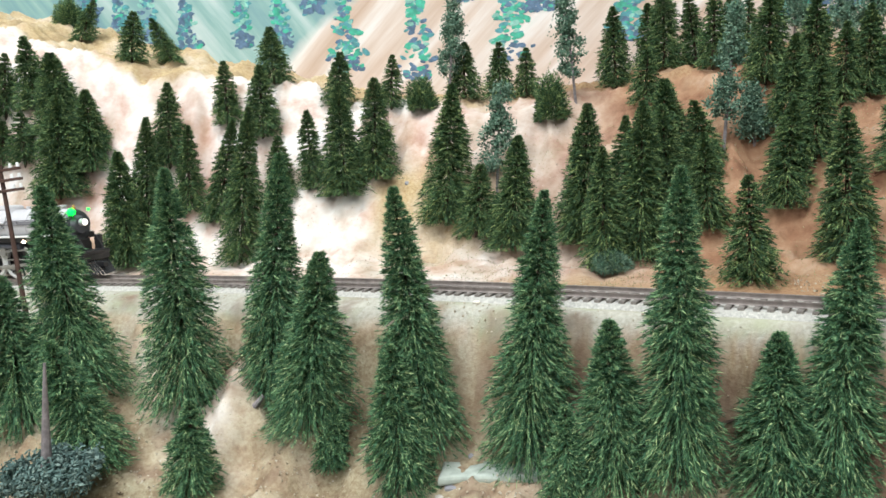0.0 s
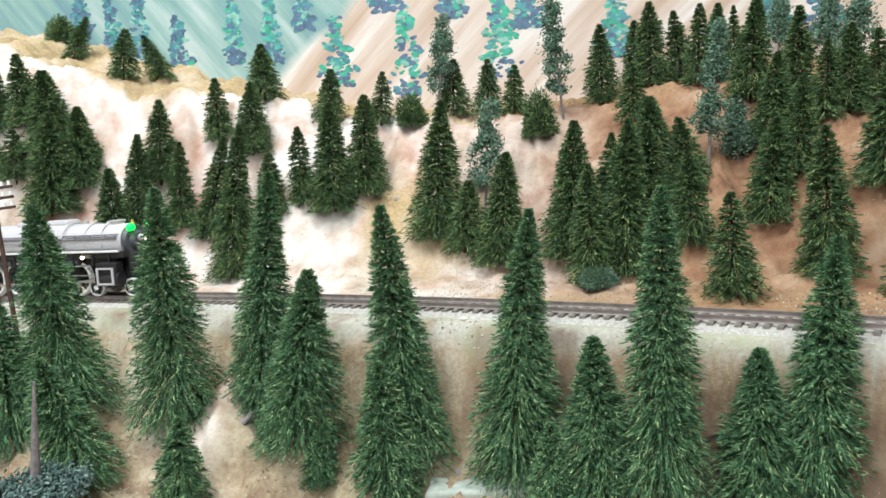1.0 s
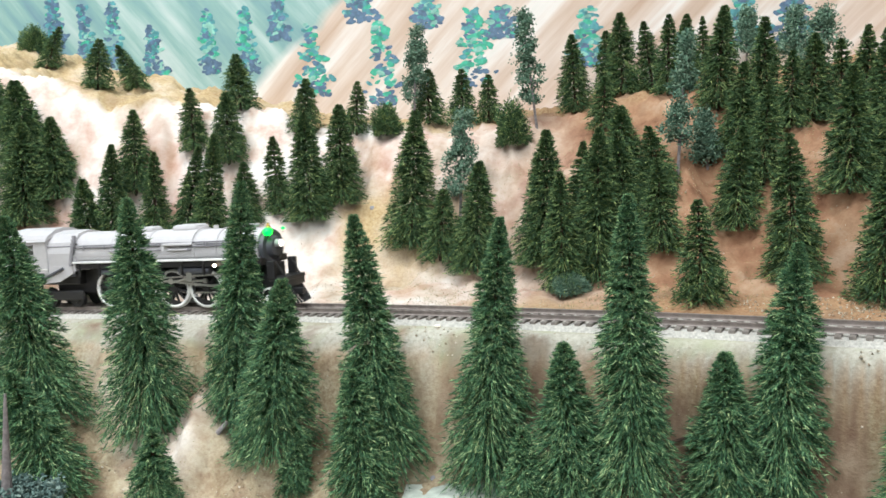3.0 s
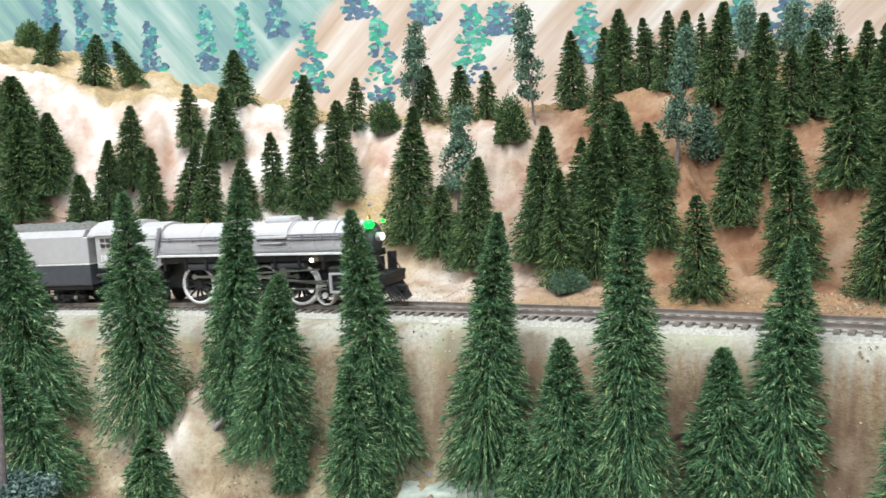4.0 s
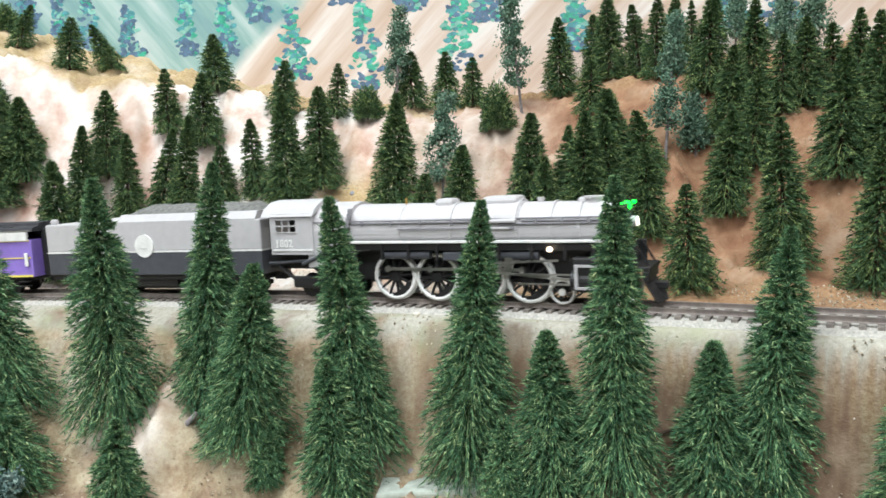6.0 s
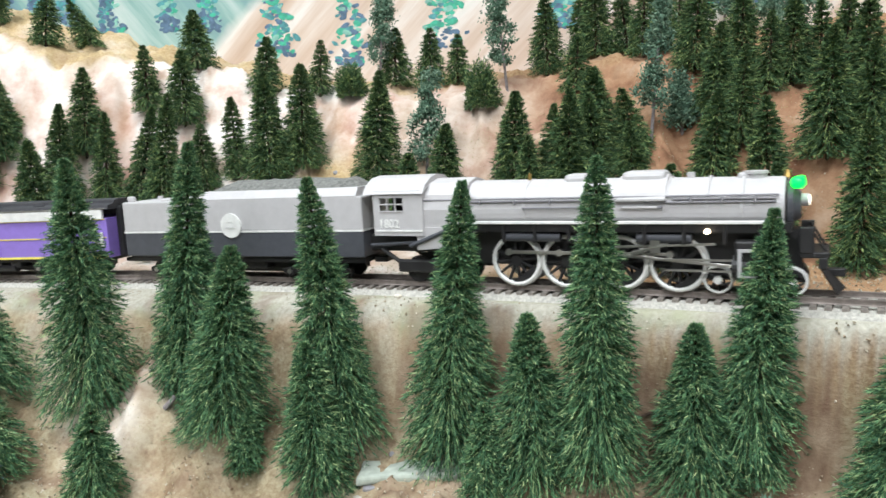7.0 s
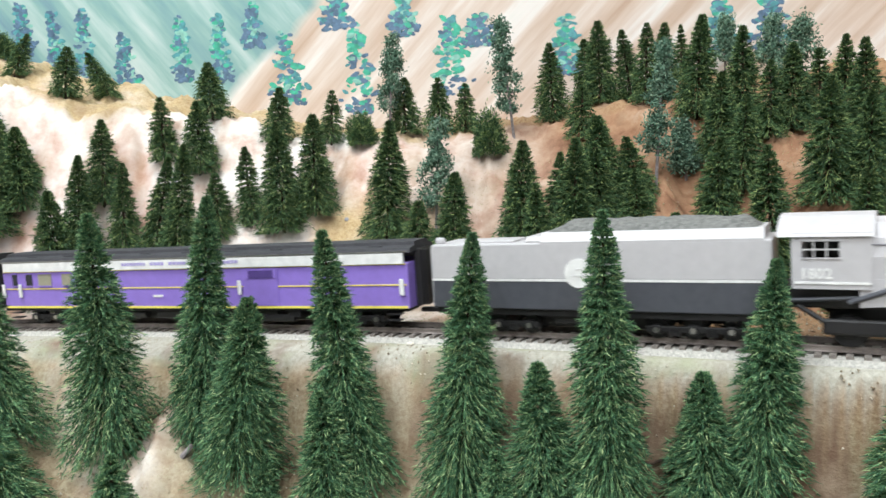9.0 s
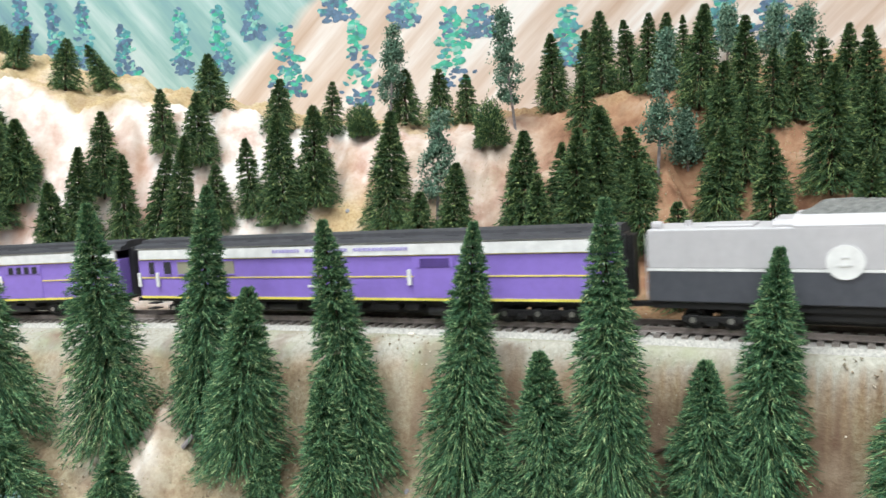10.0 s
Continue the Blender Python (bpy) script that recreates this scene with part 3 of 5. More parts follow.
spruce(0.2790, 0.5493, 0.1587, 0.0149, NEEDLE_DARK, lean=-0.0021, hang=0.0996)
spruce(0.2615, 0.4572, 0.1254, 0.0163, NEEDLE_DARK, lean=-0.0030, hang=0.0542)
spruce(0.3046, 0.5288, 0.1587, 0.0131, NEEDLE_DARK, lean=-0.0016, hang=0.0966)
spruce(0.2985, 0.5549, 0.1547, 0.0118, NEEDLE_DARK, lean=0.0012, hang=0.1104)
spruce(0.3020, 0.4995, 0.1514, 0.0149, NEEDLE_DARK, lean=0.0005, hang=0.0735)
spruce(0.2814, 0.4522, 0.1157, 0.0145, NEEDLE_DARK, lean=-0.0033, hang=0.0494)
spruce(0.2528, 0.4006, 0.0761, 0.0144, NEEDLE_DARK, lean=-0.0053, hang=-0.0014)
spruce(0.2633, 0.5481, 0.1481, 0.0125, NEEDLE_DARK, lean=-0.0022, hang=0.0965)
spruce(0.3056, 0.4697, 0.1390, 0.0150, NEEDLE_DARK, lean=0.0008, hang=0.0608)
spruce(0.2771, 0.4081, 0.0906, 0.0146, NEEDLE_DARK, lean=0.0010, hang=0.0099)
spruce(0.1136, 0.5269, 0.0939, 0.0135, NEEDLE_DARK, lean=-0.0052, hang=0.0213)
spruce(-0.2544, 0.5950, 0.1174, 0.0167, NEEDLE_DARK, lean=-0.0083, hang=0.0210)
spruce(-0.2745, 0.5819, 0.0906, 0.0201, NEEDLE_DARK, lean=0.0021, hang=0.0022)
spruce(-0.1626, 0.5775, 0.1190, 0.0169, NEEDLE_DARK, lean=-0.0173, hang=0.0005)
spruce(-0.1853, 0.6023, 0.1120, 0.0148, NEEDLE_DARK, lean=-0.0201, hang=0.0326)
spruce(-0.0047, 0.5687, 0.1254, 0.0195, NEEDLE_DARK, lean=-0.0095, hang=0.0251)
spruce(-0.2256, 0.6072, 0.1100, 0.0131, NEEDLE_DARK, lean=-0.0054, hang=0.0409)
spruce(0.2290, 0.5438, 0.1418, 0.0161, NEEDLE_DARK, lean=-0.0053, hang=0.0845)
spruce(0.2149, 0.4330, 0.0877, 0.0160, NEEDLE_DARK, lean=0.0015, hang=0.0083)
spruce(0.1603, 0.4187, 0.0550, 0.0133, NEEDLE_DARK, lean=0.0012, hang=-0.0007)
spruce(-0.3803, 0.6393, 0.1960, 0.0153, NEEDLE_DARK, lean=0.0052, hang=0.1344)
spruce(-0.4009, 0.6422, 0.1834, 0.0130, NEEDLE_DARK, lean=-0.0060, hang=0.1301)
spruce(-0.3522, 0.6310, 0.1787, 0.0225, NEEDLE_DARK, lean=0.0041, hang=0.1116)
spruce(-0.3379, 0.6110, 0.1407, 0.0220, NEEDLE_DARK, lean=-0.0061, hang=0.0578)
spruce(-0.3790, 0.6213, 0.1298, 0.0141, NEEDLE_DARK, lean=-0.0002, hang=0.0881)
spruce(-0.3991, 0.6266, 0.1240, 0.0128, NEEDLE_DARK, lean=-0.0048, hang=0.0879)
spruce(-0.3195, 0.6227, 0.1452, 0.0193, NEEDLE_DARK, lean=-0.0002, hang=0.0787)
spruce(-0.4193, 0.6334, 0.1859, 0.0199, NEEDLE_DARK, lean=-0.0113, hang=0.1040)
spruce(-0.4339, 0.6242, 0.1428, 0.0198, NEEDLE_DARK, lean=-0.0103, hang=0.0704)
bush(-0.0374, 0.6470, 0.0121, 0.0236)
bush(0.0684, 0.6018, 0.0123, 0.0319)
bush(-0.4282, 0.7939, 0.0151, 0.0255)
bush(0.0941, 0.4690, 0.0099, 0.0089, PALE_LEAF, label="low pale green trackside shrub")
pale_tree(-0.0057, 0.6597, 0.2051, 0.0106, 0.1419, lean=-0.0095)
pale_tree(0.0304, 0.5706, 0.1211, 0.0143, 0.0623, lean=-0.0060)
pale_tree(0.0815, 0.6188, 0.2020, 0.0108, 0.1305, lean=0.0073)
pale_tree(0.1864, 0.5300, 0.1608, 0.0115, 0.0868, lean=-0.0095)
pale_tree(0.2026, 0.5487, 0.1076, 0.0095, 0.0786, lean=0.0005)
pale_tree(0.3266, 0.6452, 0.1914, 0.0192, 0.1497, lean=-0.0023)
pale_tree(0.2827, 0.6925, 0.2067, 0.0109, 0.1674, lean=-0.0030)
pale_tree(0.3137, 0.6682, 0.1971, 0.0142, 0.1612, lean=-0.0026)


# ---- the painted backdrop ----
def back_y(x):
    return 0.757 - 0.15 * x


def backdrop_material():
    m, t, b = shader("painted_backdrop", 0.75, 0, 0.3)
    co = t.nodes.new("ShaderNodeTexCoord")
    sep = t.nodes.new("ShaderNodeSeparateXYZ")
    t.links.new(co.outputs["Object"], sep.inputs[0])
    turn = t.nodes.new("ShaderNodeMapping")
    turn.inputs["Rotation"].default_value = (0, radians(-44), 0)
    turn.vector_type = "TEXTURE"
    turn.inputs["Scale"].default_value = (0.30, 1, 0.028)
    t.links.new(co.outputs["Object"], turn.inputs["Vector"])
    stroke = node(t, "ShaderNodeTexNoise", Scale=1.0, Detail=5.0, Roughness=0.6)
    t.links.new(turn.outputs[0], stroke.inputs["Vector"])
    turn2 = t.nodes.new("ShaderNodeMapping")
    turn2.inputs["Rotation"].default_value = (0, radians(52), 0)
    turn2.vector_type = "TEXTURE"
    turn2.inputs["Scale"].default_value = (0.26, 1, 0.032)
    t.links.new(co.outputs["Object"], turn2.inputs["Vector"])
    stroke2 = node(t, "ShaderNodeTexNoise", Scale=1.0, Detail=5.0, Roughness=0.6)
    t.links.new(turn2.outputs[0], stroke2.inputs["Vector"])
    hill = ramp(t, stroke.outputs["Fac"], [(0.28, (0.46, 0.31, 0.22)), (0.42, (0.58, 0.44, 0.35)), (0.52, (0.66, 0.54, 0.46)), (0.62, (0.76, 0.70, 0.65)), (0.76, (0.60, 0.62, 0.55))])
    valley = ramp(t, stroke2.outputs["Fac"], [(0.30, (0.15, 0.25, 0.31)), (0.40, (0.19, 0.33, 0.34)), (0.50, (0.25, 0.40, 0.37)), (0.58, (0.36, 0.49, 0.46)), (0.72, (0.54, 0.60, 0.57))])
    # the ridge line between the green valley and the pink hill: x against height
    add = t.nodes.new("ShaderNodeMath")
    add.operation = "MULTIPLY_ADD"
    t.links.new(sep.outputs[2], add.inputs[0])
    add.inputs[1].default_value = -1.3
    t.links.new(sep.outputs[0], add.inputs[2])
    wob = t.nodes.new("ShaderNodeMath")
    wob.operation = "MULTIPLY_ADD"
    t.links.new(noise_of(t, 14, 3), wob.inputs[0])
    wob.inputs[1].default_value = 0.05
    t.links.new(add.outputs[0], wob.inputs[2])
    edge = t.nodes.new("ShaderNodeMapRange")
    edge.inputs["From Min"].default_value, edge.inputs["From Max"].default_value = -0.412, -0.392
    t.links.new(wob.outputs[0], edge.inputs[0])
    c = mixed(t, edge.outputs[0], valley, hill)
    t.links.new(c, b.inputs["Base Color"])
    bumped(t, b, stroke.outputs["Fac"], 0.2, 0.0005)
    return m


def build_backdrop():
    bm = bmesh.new()
    x0, x1 = -1.42, 0.95
    front = [bm.verts.new((x0, back_y(x0), -0.1)), bm.verts.new((x1, back_y(x1), -0.1)), bm.verts.new((x1, back_y(x1), 0.75)), bm.verts.new((x0, back_y(x0), 0.75))]
    rear = [bm.verts.new(v.co + Vector((0.002, 0.01, 0))) for v in front]
    bm.faces.new(front)
    bm.faces.new(rear[::-1])
    for i in range(4):
        bm.faces.new((front[i], rear[i], rear[(i + 1) % 4], front[(i + 1) % 4]))
    bmesh.ops.recalc_face_normals(bm, faces=bm.faces[:])
    return tagged(part("backdrop", bm, backdrop_material()), "hand-painted backdrop of pink hills and a green valley", "backdrop", kind="structure")


PAINTS = [painted("paint_emerald", (0.05, 0.38, 0.25), 0.6, 0, 0.35, 160), painted("paint_teal", (0.075, 0.27, 0.29), 0.6, 0, 0.4, 160), painted("paint_slate_blue", (0.09, 0.155, 0.24), 0.6, 0, 0.4, 160), painted("paint_pale_green", (0.22, 0.46, 0.38), 0.6, 0, 0.3, 160)]
BACKDROP = build_backdrop()


def painted_tree(x, z0, z1, width, mix, dabs=120, lean=0.0):
    """A tree of flat brush dabs on the backdrop."""
    SEED[0] += 1
    rng = random.Random(SEED[0])
    bms = [bmesh.new() for _ in PAINTS]
    def dab(k, px, pz, rx, rz, lift, turn):
        vs = []
        for i in range(9):
            a = i * math.tau / 9
            u, w = rx * math.cos(a) * rng.uniform(0.8, 1.15), rz * math.sin(a) * rng.uniform(0.8, 1.15)
            qx = px + u * math.cos(turn) - w * math.sin(turn)
            vs.append(bms[k].verts.new((qx, back_y(qx) - lift, pz + u * math.sin(turn) + w * math.cos(turn))))
        bms[k].faces.new(vs)
    for i in range(dabs):
        tier = rng.randrange(6)
        f = min(1.0, max(0.0, (tier + rng.uniform(-0.1, 0.75)) / 6 * rng.uniform(0.85, 1.05)))
        z = z0 + (z1 - z0) * f
        w = width * (1 - 0.80 * f) * (1.0 if tier % 2 else 0.62)
        k = rng.choices(range(4), mix)[0]
        if f < 0.2 and rng.random() < 0.7:
            k = 2
        s = rng.uniform(0.0016, 0.0040)
        dab(k, x + lean * f + rng.uniform(-w, w), z, s * 1.3, s * 0.72, 0.00004 + 0.000003 * i, rng.uniform(-0.7, 0.7))
    for k, bm in enumerate(bms):
        if len(bm.faces):
            part("painted_tree", bm, PAINTS[k], BACKDROP)
        else:
            bm.free()


SLATE, TEAL, EMERALD = (1, 4, 6, 1), (3, 5, 2, 3), (6, 4, 3, 2)
for x, z0, z1, w, mix in [(-0.419, 0.240, 0.30, 0.018, SLATE), (-0.383, 0.212, 0.285, 0.017, SLATE), (-0.349, 0.206, 0.285, 0.018, SLATE), (-0.303, 0.190, 0.256, 0.019, SLATE), (-0.238, 0.200, 0.268, 0.016, TEAL), (-0.197, 0.196, 0.262, 0.017, TEAL), (-0.159, 0.226, 0.270, 0.015, SLATE)]:
    painted_tree(x, z0, z1, w, mix)
for x, z0, z1, w, mix in [(-0.126, 0.166, 0.238, 0.025, TEAL), (-0.053, 0.152, 0.240, 0.023, EMERALD), (0.040, 0.162, 0.238, 0.026, EMERALD), (0.068, 0.206, 0.236, 0.026, SLATE), (0.149, 0.172, 0.228, 0.024, TEAL), (-0.004, 0.223, 0.262, 0.02, TEAL), (-0.072, 0.235, 0.275, 0.02, SLATE), (0.285, 0.180, 0.225, 0.02, TEAL), (0.327, 0.18, 0.225, 0.026, SLATE)]:
    painted_tree(x, z0, z1, w, mix)


# ---- the train ----
def driver_mesh(r):
    bm = bmesh.new()
    def ring(r_out, r_in, y0, y1, n=36):
        vs = [[bm.verts.new((rr * math.cos(i * math.tau / n), yy, rr * math.sin(i * math.tau / n))) for i in range(n)] for rr, yy in ((r_out, y0), (r_out, y1), (r_in, y1), (r_in, y0))]
        for q in range(4):
            for i in range(n):
                j = (i + 1) % n
                bm.faces.new((vs[q][i], vs[q][j], vs[(q + 1) % 4][j], vs[(q + 1) % 4][i]))
    ring(r, r * 0.86, -0.0013, 0.0013)
    ring(r * 1.05, r * 0.86, 0.0013, 0.0018)
    bmesh.ops.recalc_face_normals(bm, faces=bm.faces[:])
    return bm


def spokes_mesh(r, n):
    bm = bmesh.new()
    for i in range(n):
        a = i * math.tau / n
        add_cyl(bm, (0, 0, 0), (r * 0.88 * math.cos(a), 0, r * 0.88 * math.sin(a)), r * 0.075, r * 0.055, 6)
    add_cyl(bm, (0, -0.0012, 0), (0, 0.0012, 0), r * 0.22, None, 14)
    add_cyl(bm, (r * 0.42, -0.0018, 0), (r * 0.42, 0.001, 0), r * 0.13, None, 10)
    # counterweight
    vs = [(r * 0.86 * math.cos(a), r * 0.86 * math.sin(a)) for a in np.linspace(2.3, 3.98, 10)]
    for y in (-0.0011,):
        bm.faces.new([bm.verts.new((p, y, q)) for p, q in vs])
    return bm


def add_wheel(parent, x, y, r, spokes=12, name="driving_wheel"):
    w = part(name, driver_mesh(r), WHITE, parent, "wheel with a white-painted tyre", True)
    w.location = (x, y, r)
    part("spokes", spokes_mesh(r, spokes), BLACK, w)
    return w


def plain_wheel(parent, x, y, r):
    bm = bmesh.new()
    add_cyl(bm, (0, -0.001, 0), (0, 0.001, 0), r, None, 20)
    add_cyl(bm, (0, 0.001, 0), (0, 0.0016, 0), r * 1.1, None, 20)
    add_cyl(bm, (0, -0.0019, 0), (0, -0.001, 0), r * 0.38, r * 0.5, 12)
    w = part("wheel", bm, BLACK, parent)
    w.location = (x, y, r)
    return w


def truck(parent, x, axles, r, spread):
    """A black bogie with journal boxes and springs."""
    half = spread * (axles - 1) / 2
    bm = bmesh.new()
    for y in (-0.0118, 0.0118):
        add_box(bm, x - half - 0.005, x + half + 0.005, y - 0.001, y + 0.001, r * 0.75, r * 1.35, 0.0004)
        for k in range(axles):
            cx = x - half + spread * k
            add_box(bm, cx - 0.0021, cx + 0.0021, y - 0.0019, y + 0.0019, r * 0.55, r * 1.5, 0.0005)
        for k in range(axles - 1):
            cx = x - half + spread * (k + 0.5)
            for q in (-0.0018, 0, 0.0018):
                add_cyl(bm, (cx + q, y - 0.0012, r * 0.45), (cx + q, y - 0.0012, r * 1.1), 0.0008, None, 7)
    add_box(bm, x - 0.004, x + 0.004, -0.011, 0.011, r * 0.9, r * 1.9)
    part("truck_frame", bm, BLACK, parent)
    bx = bmesh.new()
    for k in range(axles):
        cx = x - half + spread * k
        add_cyl(bx, (cx, -0.0142, r), (cx, -0.0136, r), 0.0014, None, 10)
    part("journal_cover", bx, STEEL, parent, "worn metal journal covers")
    for k in range(axles):
        for y in (-GAUGE / 2 - 0.0006, GAUGE / 2 + 0.0006):
            w = plain_wheel(parent, x - half + spread * k, y, r)
            if y > 0:
                w.rotation_euler = (0, 0, math.pi)


DRIVERS = []
RODS = []
LEADERS = []
DR = 0.0128


def lettering(text, size, depth):
    """Upright letters of the built-in font as a bmesh in the xy plane."""
    curve = bpy.data.curves.new("lettering", "FONT")
    curve.body, curve.size, curve.extrude, curve.offset, curve.resolution_u = text, size, depth / 2, size * 0.02, 2
    ob = new("lettering", curve)
    me = bpy.data.meshes.new_from_object(ob)
    bm = bmesh.new()
    bm.from_mesh(me)
    bpy.data.objects.remove(ob)
    bpy.data.curves.remove(curve)
    bpy.data.meshes.remove(me)
    return bm


def build_locomotive():
    """Origin under the front pilot wheel, on the rails; x ahead, y to the far side."""
    root = tagged(new("steam_locomotive"), "light grey streamlined steam locomotive with white-rimmed driving wheels", "locomotive")
    boiler = bmesh.new()
    add_cyl(boiler, (-0.150, 0, 0.0400), (-0.050, 0, 0.0395), 0.0152, 0.0145, 40)
    add_cyl(boiler, (-0.050, 0, 0.0395), (0.007, 0, 0.0392), 0.0143, 0.0138, 40)
    part("boiler", boiler, LIGHT_GREY, root, smooth=False)
    for x in (-0.148, -0.118, -0.088, -0.051, -0.034, -0.020):
        part("boiler_band", add_cyl(bmesh.new(), (x, 0, 0.0397), (x + 0.0011, 0, 0.0397), 0.0154 if x < -0.06 else 0.0147, None, 40), LIGHT_GREY, root)
    front = bmesh.new()
    add_cyl(front, (0.007, 0, 0.0392), (0.0092, 0, 0.0392), 0.0132, 0.0122, 36)
    add_cyl(front, (0.0092, 0, 0.0392), (0.0120, 0, 0.0392), 0.0085, 0.0066, 28)
    part("smokebox_door", front, DARK_GREY, root, "dark grey smokebox front")
    fire = bmesh.new()
    add_profile(fire, [(-0.0160, 0.026), (-0.0166, 0.040), (-0.0150, 0.0485), (-0.0095, 0.0550), (0, 0.0572), (0.0095, 0.0550), (0.0150, 0.0485), (0.0166, 0.040), (0.0160, 0.026)], -0.180, -0.148)
    part("firebox", fire, LIGHT_GREY, root)
    stack = bmesh.new()
    add_cyl(stack, (-0.006, 0, 0.050), (-0.006, 0, 0.0548), 0.0050, 0.0046, 20)
    add_cyl(stack, (-0.006, 0, 0.0548), (-0.006, 0, 0.0560), 0.0054, 0.0054, 20)
    part("chimney", stack, LIGHT_GREY, root)
    dome = bmesh.new()
    add_box(dome, -0.072, -0.052, -0.0075, 0.0075, 0.047, 0.0577, 0.0025)
    part("sand_dome", dome, LIGHT_GREY, root)
    dome2 = bmesh.new()
    add_box(dome2, -0.100, -0.089, -0.006, 0.006, 0.050, 0.0572, 0.0022)
    part("steam_dome", dome2, LIGHT_GREY, root)
    lids = bmesh.new()
    add_box(lids, -0.022, -0.014, -0.004, 0.004, 0.050, 0.0555, 0.0012)
    add_cyl(lids, (-0.042, 0, 0.052), (-0.042, 0, 0.0562), 0.0018, None, 10)
    add_box(lids, -0.070, -0.054, -0.0160, -0.0135, 0.0395, 0.0408, 0.0004)
    part("boiler_fitting", lids, LIGHT_GREY, root)
    bell = bmesh.new()
    add_cyl(bell, (0.0065, 0, 0.0525), (0.0065, 0, 0.0562), 0.0018, 0.0007, 12)
    part("bell", bell, BRASS, root, "small brass bell")
    part("whistle", add_cyl(bmesh.new(), (-0.118, -0.003, 0.054), (-0.118, -0.003, 0.0585), 0.0009, 0.0005, 8), BRASS, root, "thin brass whistle")
    # pipes in a darker grey than the boiler, to draw their shadow lines
    pipes = bmesh.new()
    add_cyl(pipes, (-0.178, -0.0158, 0.0455), (-0.005, -0.0135, 0.0455), 0.0005, None, 6)
    add_cyl(pipes, (-0.060, -0.0150, 0.0425), (-0.006, -0.0142, 0.0425), 0.0006, None, 6)
    add_cyl(pipes, (-0.118, -0.0158, 0.0405), (-0.075, -0.0158, 0.0405), 0.0005, None, 6)
    add_cyl(pipes, (-0.070, -0.0152, 0.0402), (-0.052, -0.0152, 0.0402), 0.0008, None, 6)
    for x in (-0.14, -0.11, -0.08, -0.05, -0.02):
        add_cyl(pipes, (x, -0.0150, 0.0455), (x, -0.0135, 0.0455), 0.0004, None, 5)
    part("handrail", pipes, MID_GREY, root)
    # the ledge's shadow line is put into its grey
    ledge = bmesh.new()
    add_box(ledge, -0.150, -0.076, -0.0158, -0.0140, 0.0436, 0.0446, 0.0003)
    add_box(ledge, -0.048, -0.006, -0.0150, -0.0135, 0.0436, 0.0445, 0.0003)
    for x in (-0.140, -0.122, -0.104, -0.086, -0.040, -0.027, -0.014):
        add_cyl(ledge, (x, -0.0153, 0.0425), (x, -0.0153, 0.0452), 0.0007, None, 6)
    part("boiler_ledge", ledge, MID_GREY, root, "pipe ledge along the boiler, greyed for its shadow line")
    saddle = bmesh.new()
    arc = [(1.075 * 0.0147 * math.cos(radians(a)), 0.0397 + 1.075 * 0.0147 * math.sin(radians(a))) for a in range(18, 163, 12)]
    add_profile(saddle, arc, -0.073, -0.051)
    add_box(saddle, -0.0735, -0.0505, -0.0166, -0.0146, 0.0432, 0.0448, 0.0004)
    part("sandbox_saddle", saddle, LIGHT_GREY, root, "light grey saddle-shaped sandbox over the boiler")
    # slanting seam; the shade at the cab's front edge is its dark colour
    seam_shade = bmesh.new()
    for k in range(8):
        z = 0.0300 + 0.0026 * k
        add_box(seam_shade, -0.1520 + 0.0006 * k, -0.1498 + 0.0006 * k, -0.0176 + 0.0003 * max(0, k - 4), -0.0150, z, z + 0.0027)
    part("cab_seam_shade", seam_shade, MID_GREY, root, "slanting seam before the cab with its edge shade in dark grey")
    board = bmesh.new()
    for y in (-0.0172, 0.0150):
        add_box(board, -0.152, 0.006, y, y + 0.0022, 0.0316, 0.0329, 0.0002)
    part("running_board_edge", board, WHITE, root, "white-lined running board edge")
    deck = bmesh.new()
    add_box(deck, -0.152, 0.000, -0.0156, 0.0156, 0.0278, 0.0320)
    for x in (-0.145, -0.128, -0.112, -0.095, -0.078, -0.060, -0.043, -0.026, -0.012):
        add_box(deck, x - 0.0008, x + 0.0008, -0.0164, -0.0150, 0.0225, 0.0318, 0.0003)
    add_box(deck, -0.176, 0.004, -0.0058, 0.0058, 0.010, 0.028)
    add_box(deck, -0.140, -0.010, -0.0090, 0.0090, 0.022, 0.028)
    part("frame", deck, BLACK, root)
    tank = bmesh.new()
    for x0, x1 in ((-0.128, -0.100), (-0.064, -0.040)):
        add_cyl(tank, (x0, -0.0125, 0.0250), (x1, -0.0125, 0.0250), 0.0024, None, 14)
    add_box(tank, -0.092, -0.078, -0.0155, -0.010, 0.0222, 0.0268, 0.0006)
    part("air_reservoir", tank, DARK_GREY, root)
    cyl = bmesh.new()
    for sgn in (-1, 1):
        add_cyl(cyl, (-0.023, sgn * 0.0142, 0.0128), (-0.004, sgn * 0.0142, 0.0128), 0.0050, None, 20)
        add_box(cyl, -0.022, -0.005, sgn * 0.0142 - 0.004, sgn * 0.0142 + 0.004, 0.014, 0.0245, 0.001)
    part("cylinder", cyl, BLACK, root)
    plate = bmesh.new()
    for x0, x1, z0, z1 in ((-0.0205, -0.0065, 0.0092, 0.0104), (-0.0205, -0.0065, 0.0200, 0.0212), (-0.0205, -0.0190, 0.0104, 0.0200), (-0.0080, -0.0065, 0.0104, 0.0200)):
        add_box(plate, x0, x1, -0.0200, -0.0190, z0, z1)
    part("cylinder_cover_frame", plate, LIGHT_GREY, root, "pale grey square cylinder cover frame")
    pilot, slats = bmesh.new(), [bmesh.new() for _ in range(11)]
    add_box(pilot, 0.004, 0.018, -0.0135, 0.0135, 0.0170, 0.0195, 0.0005)
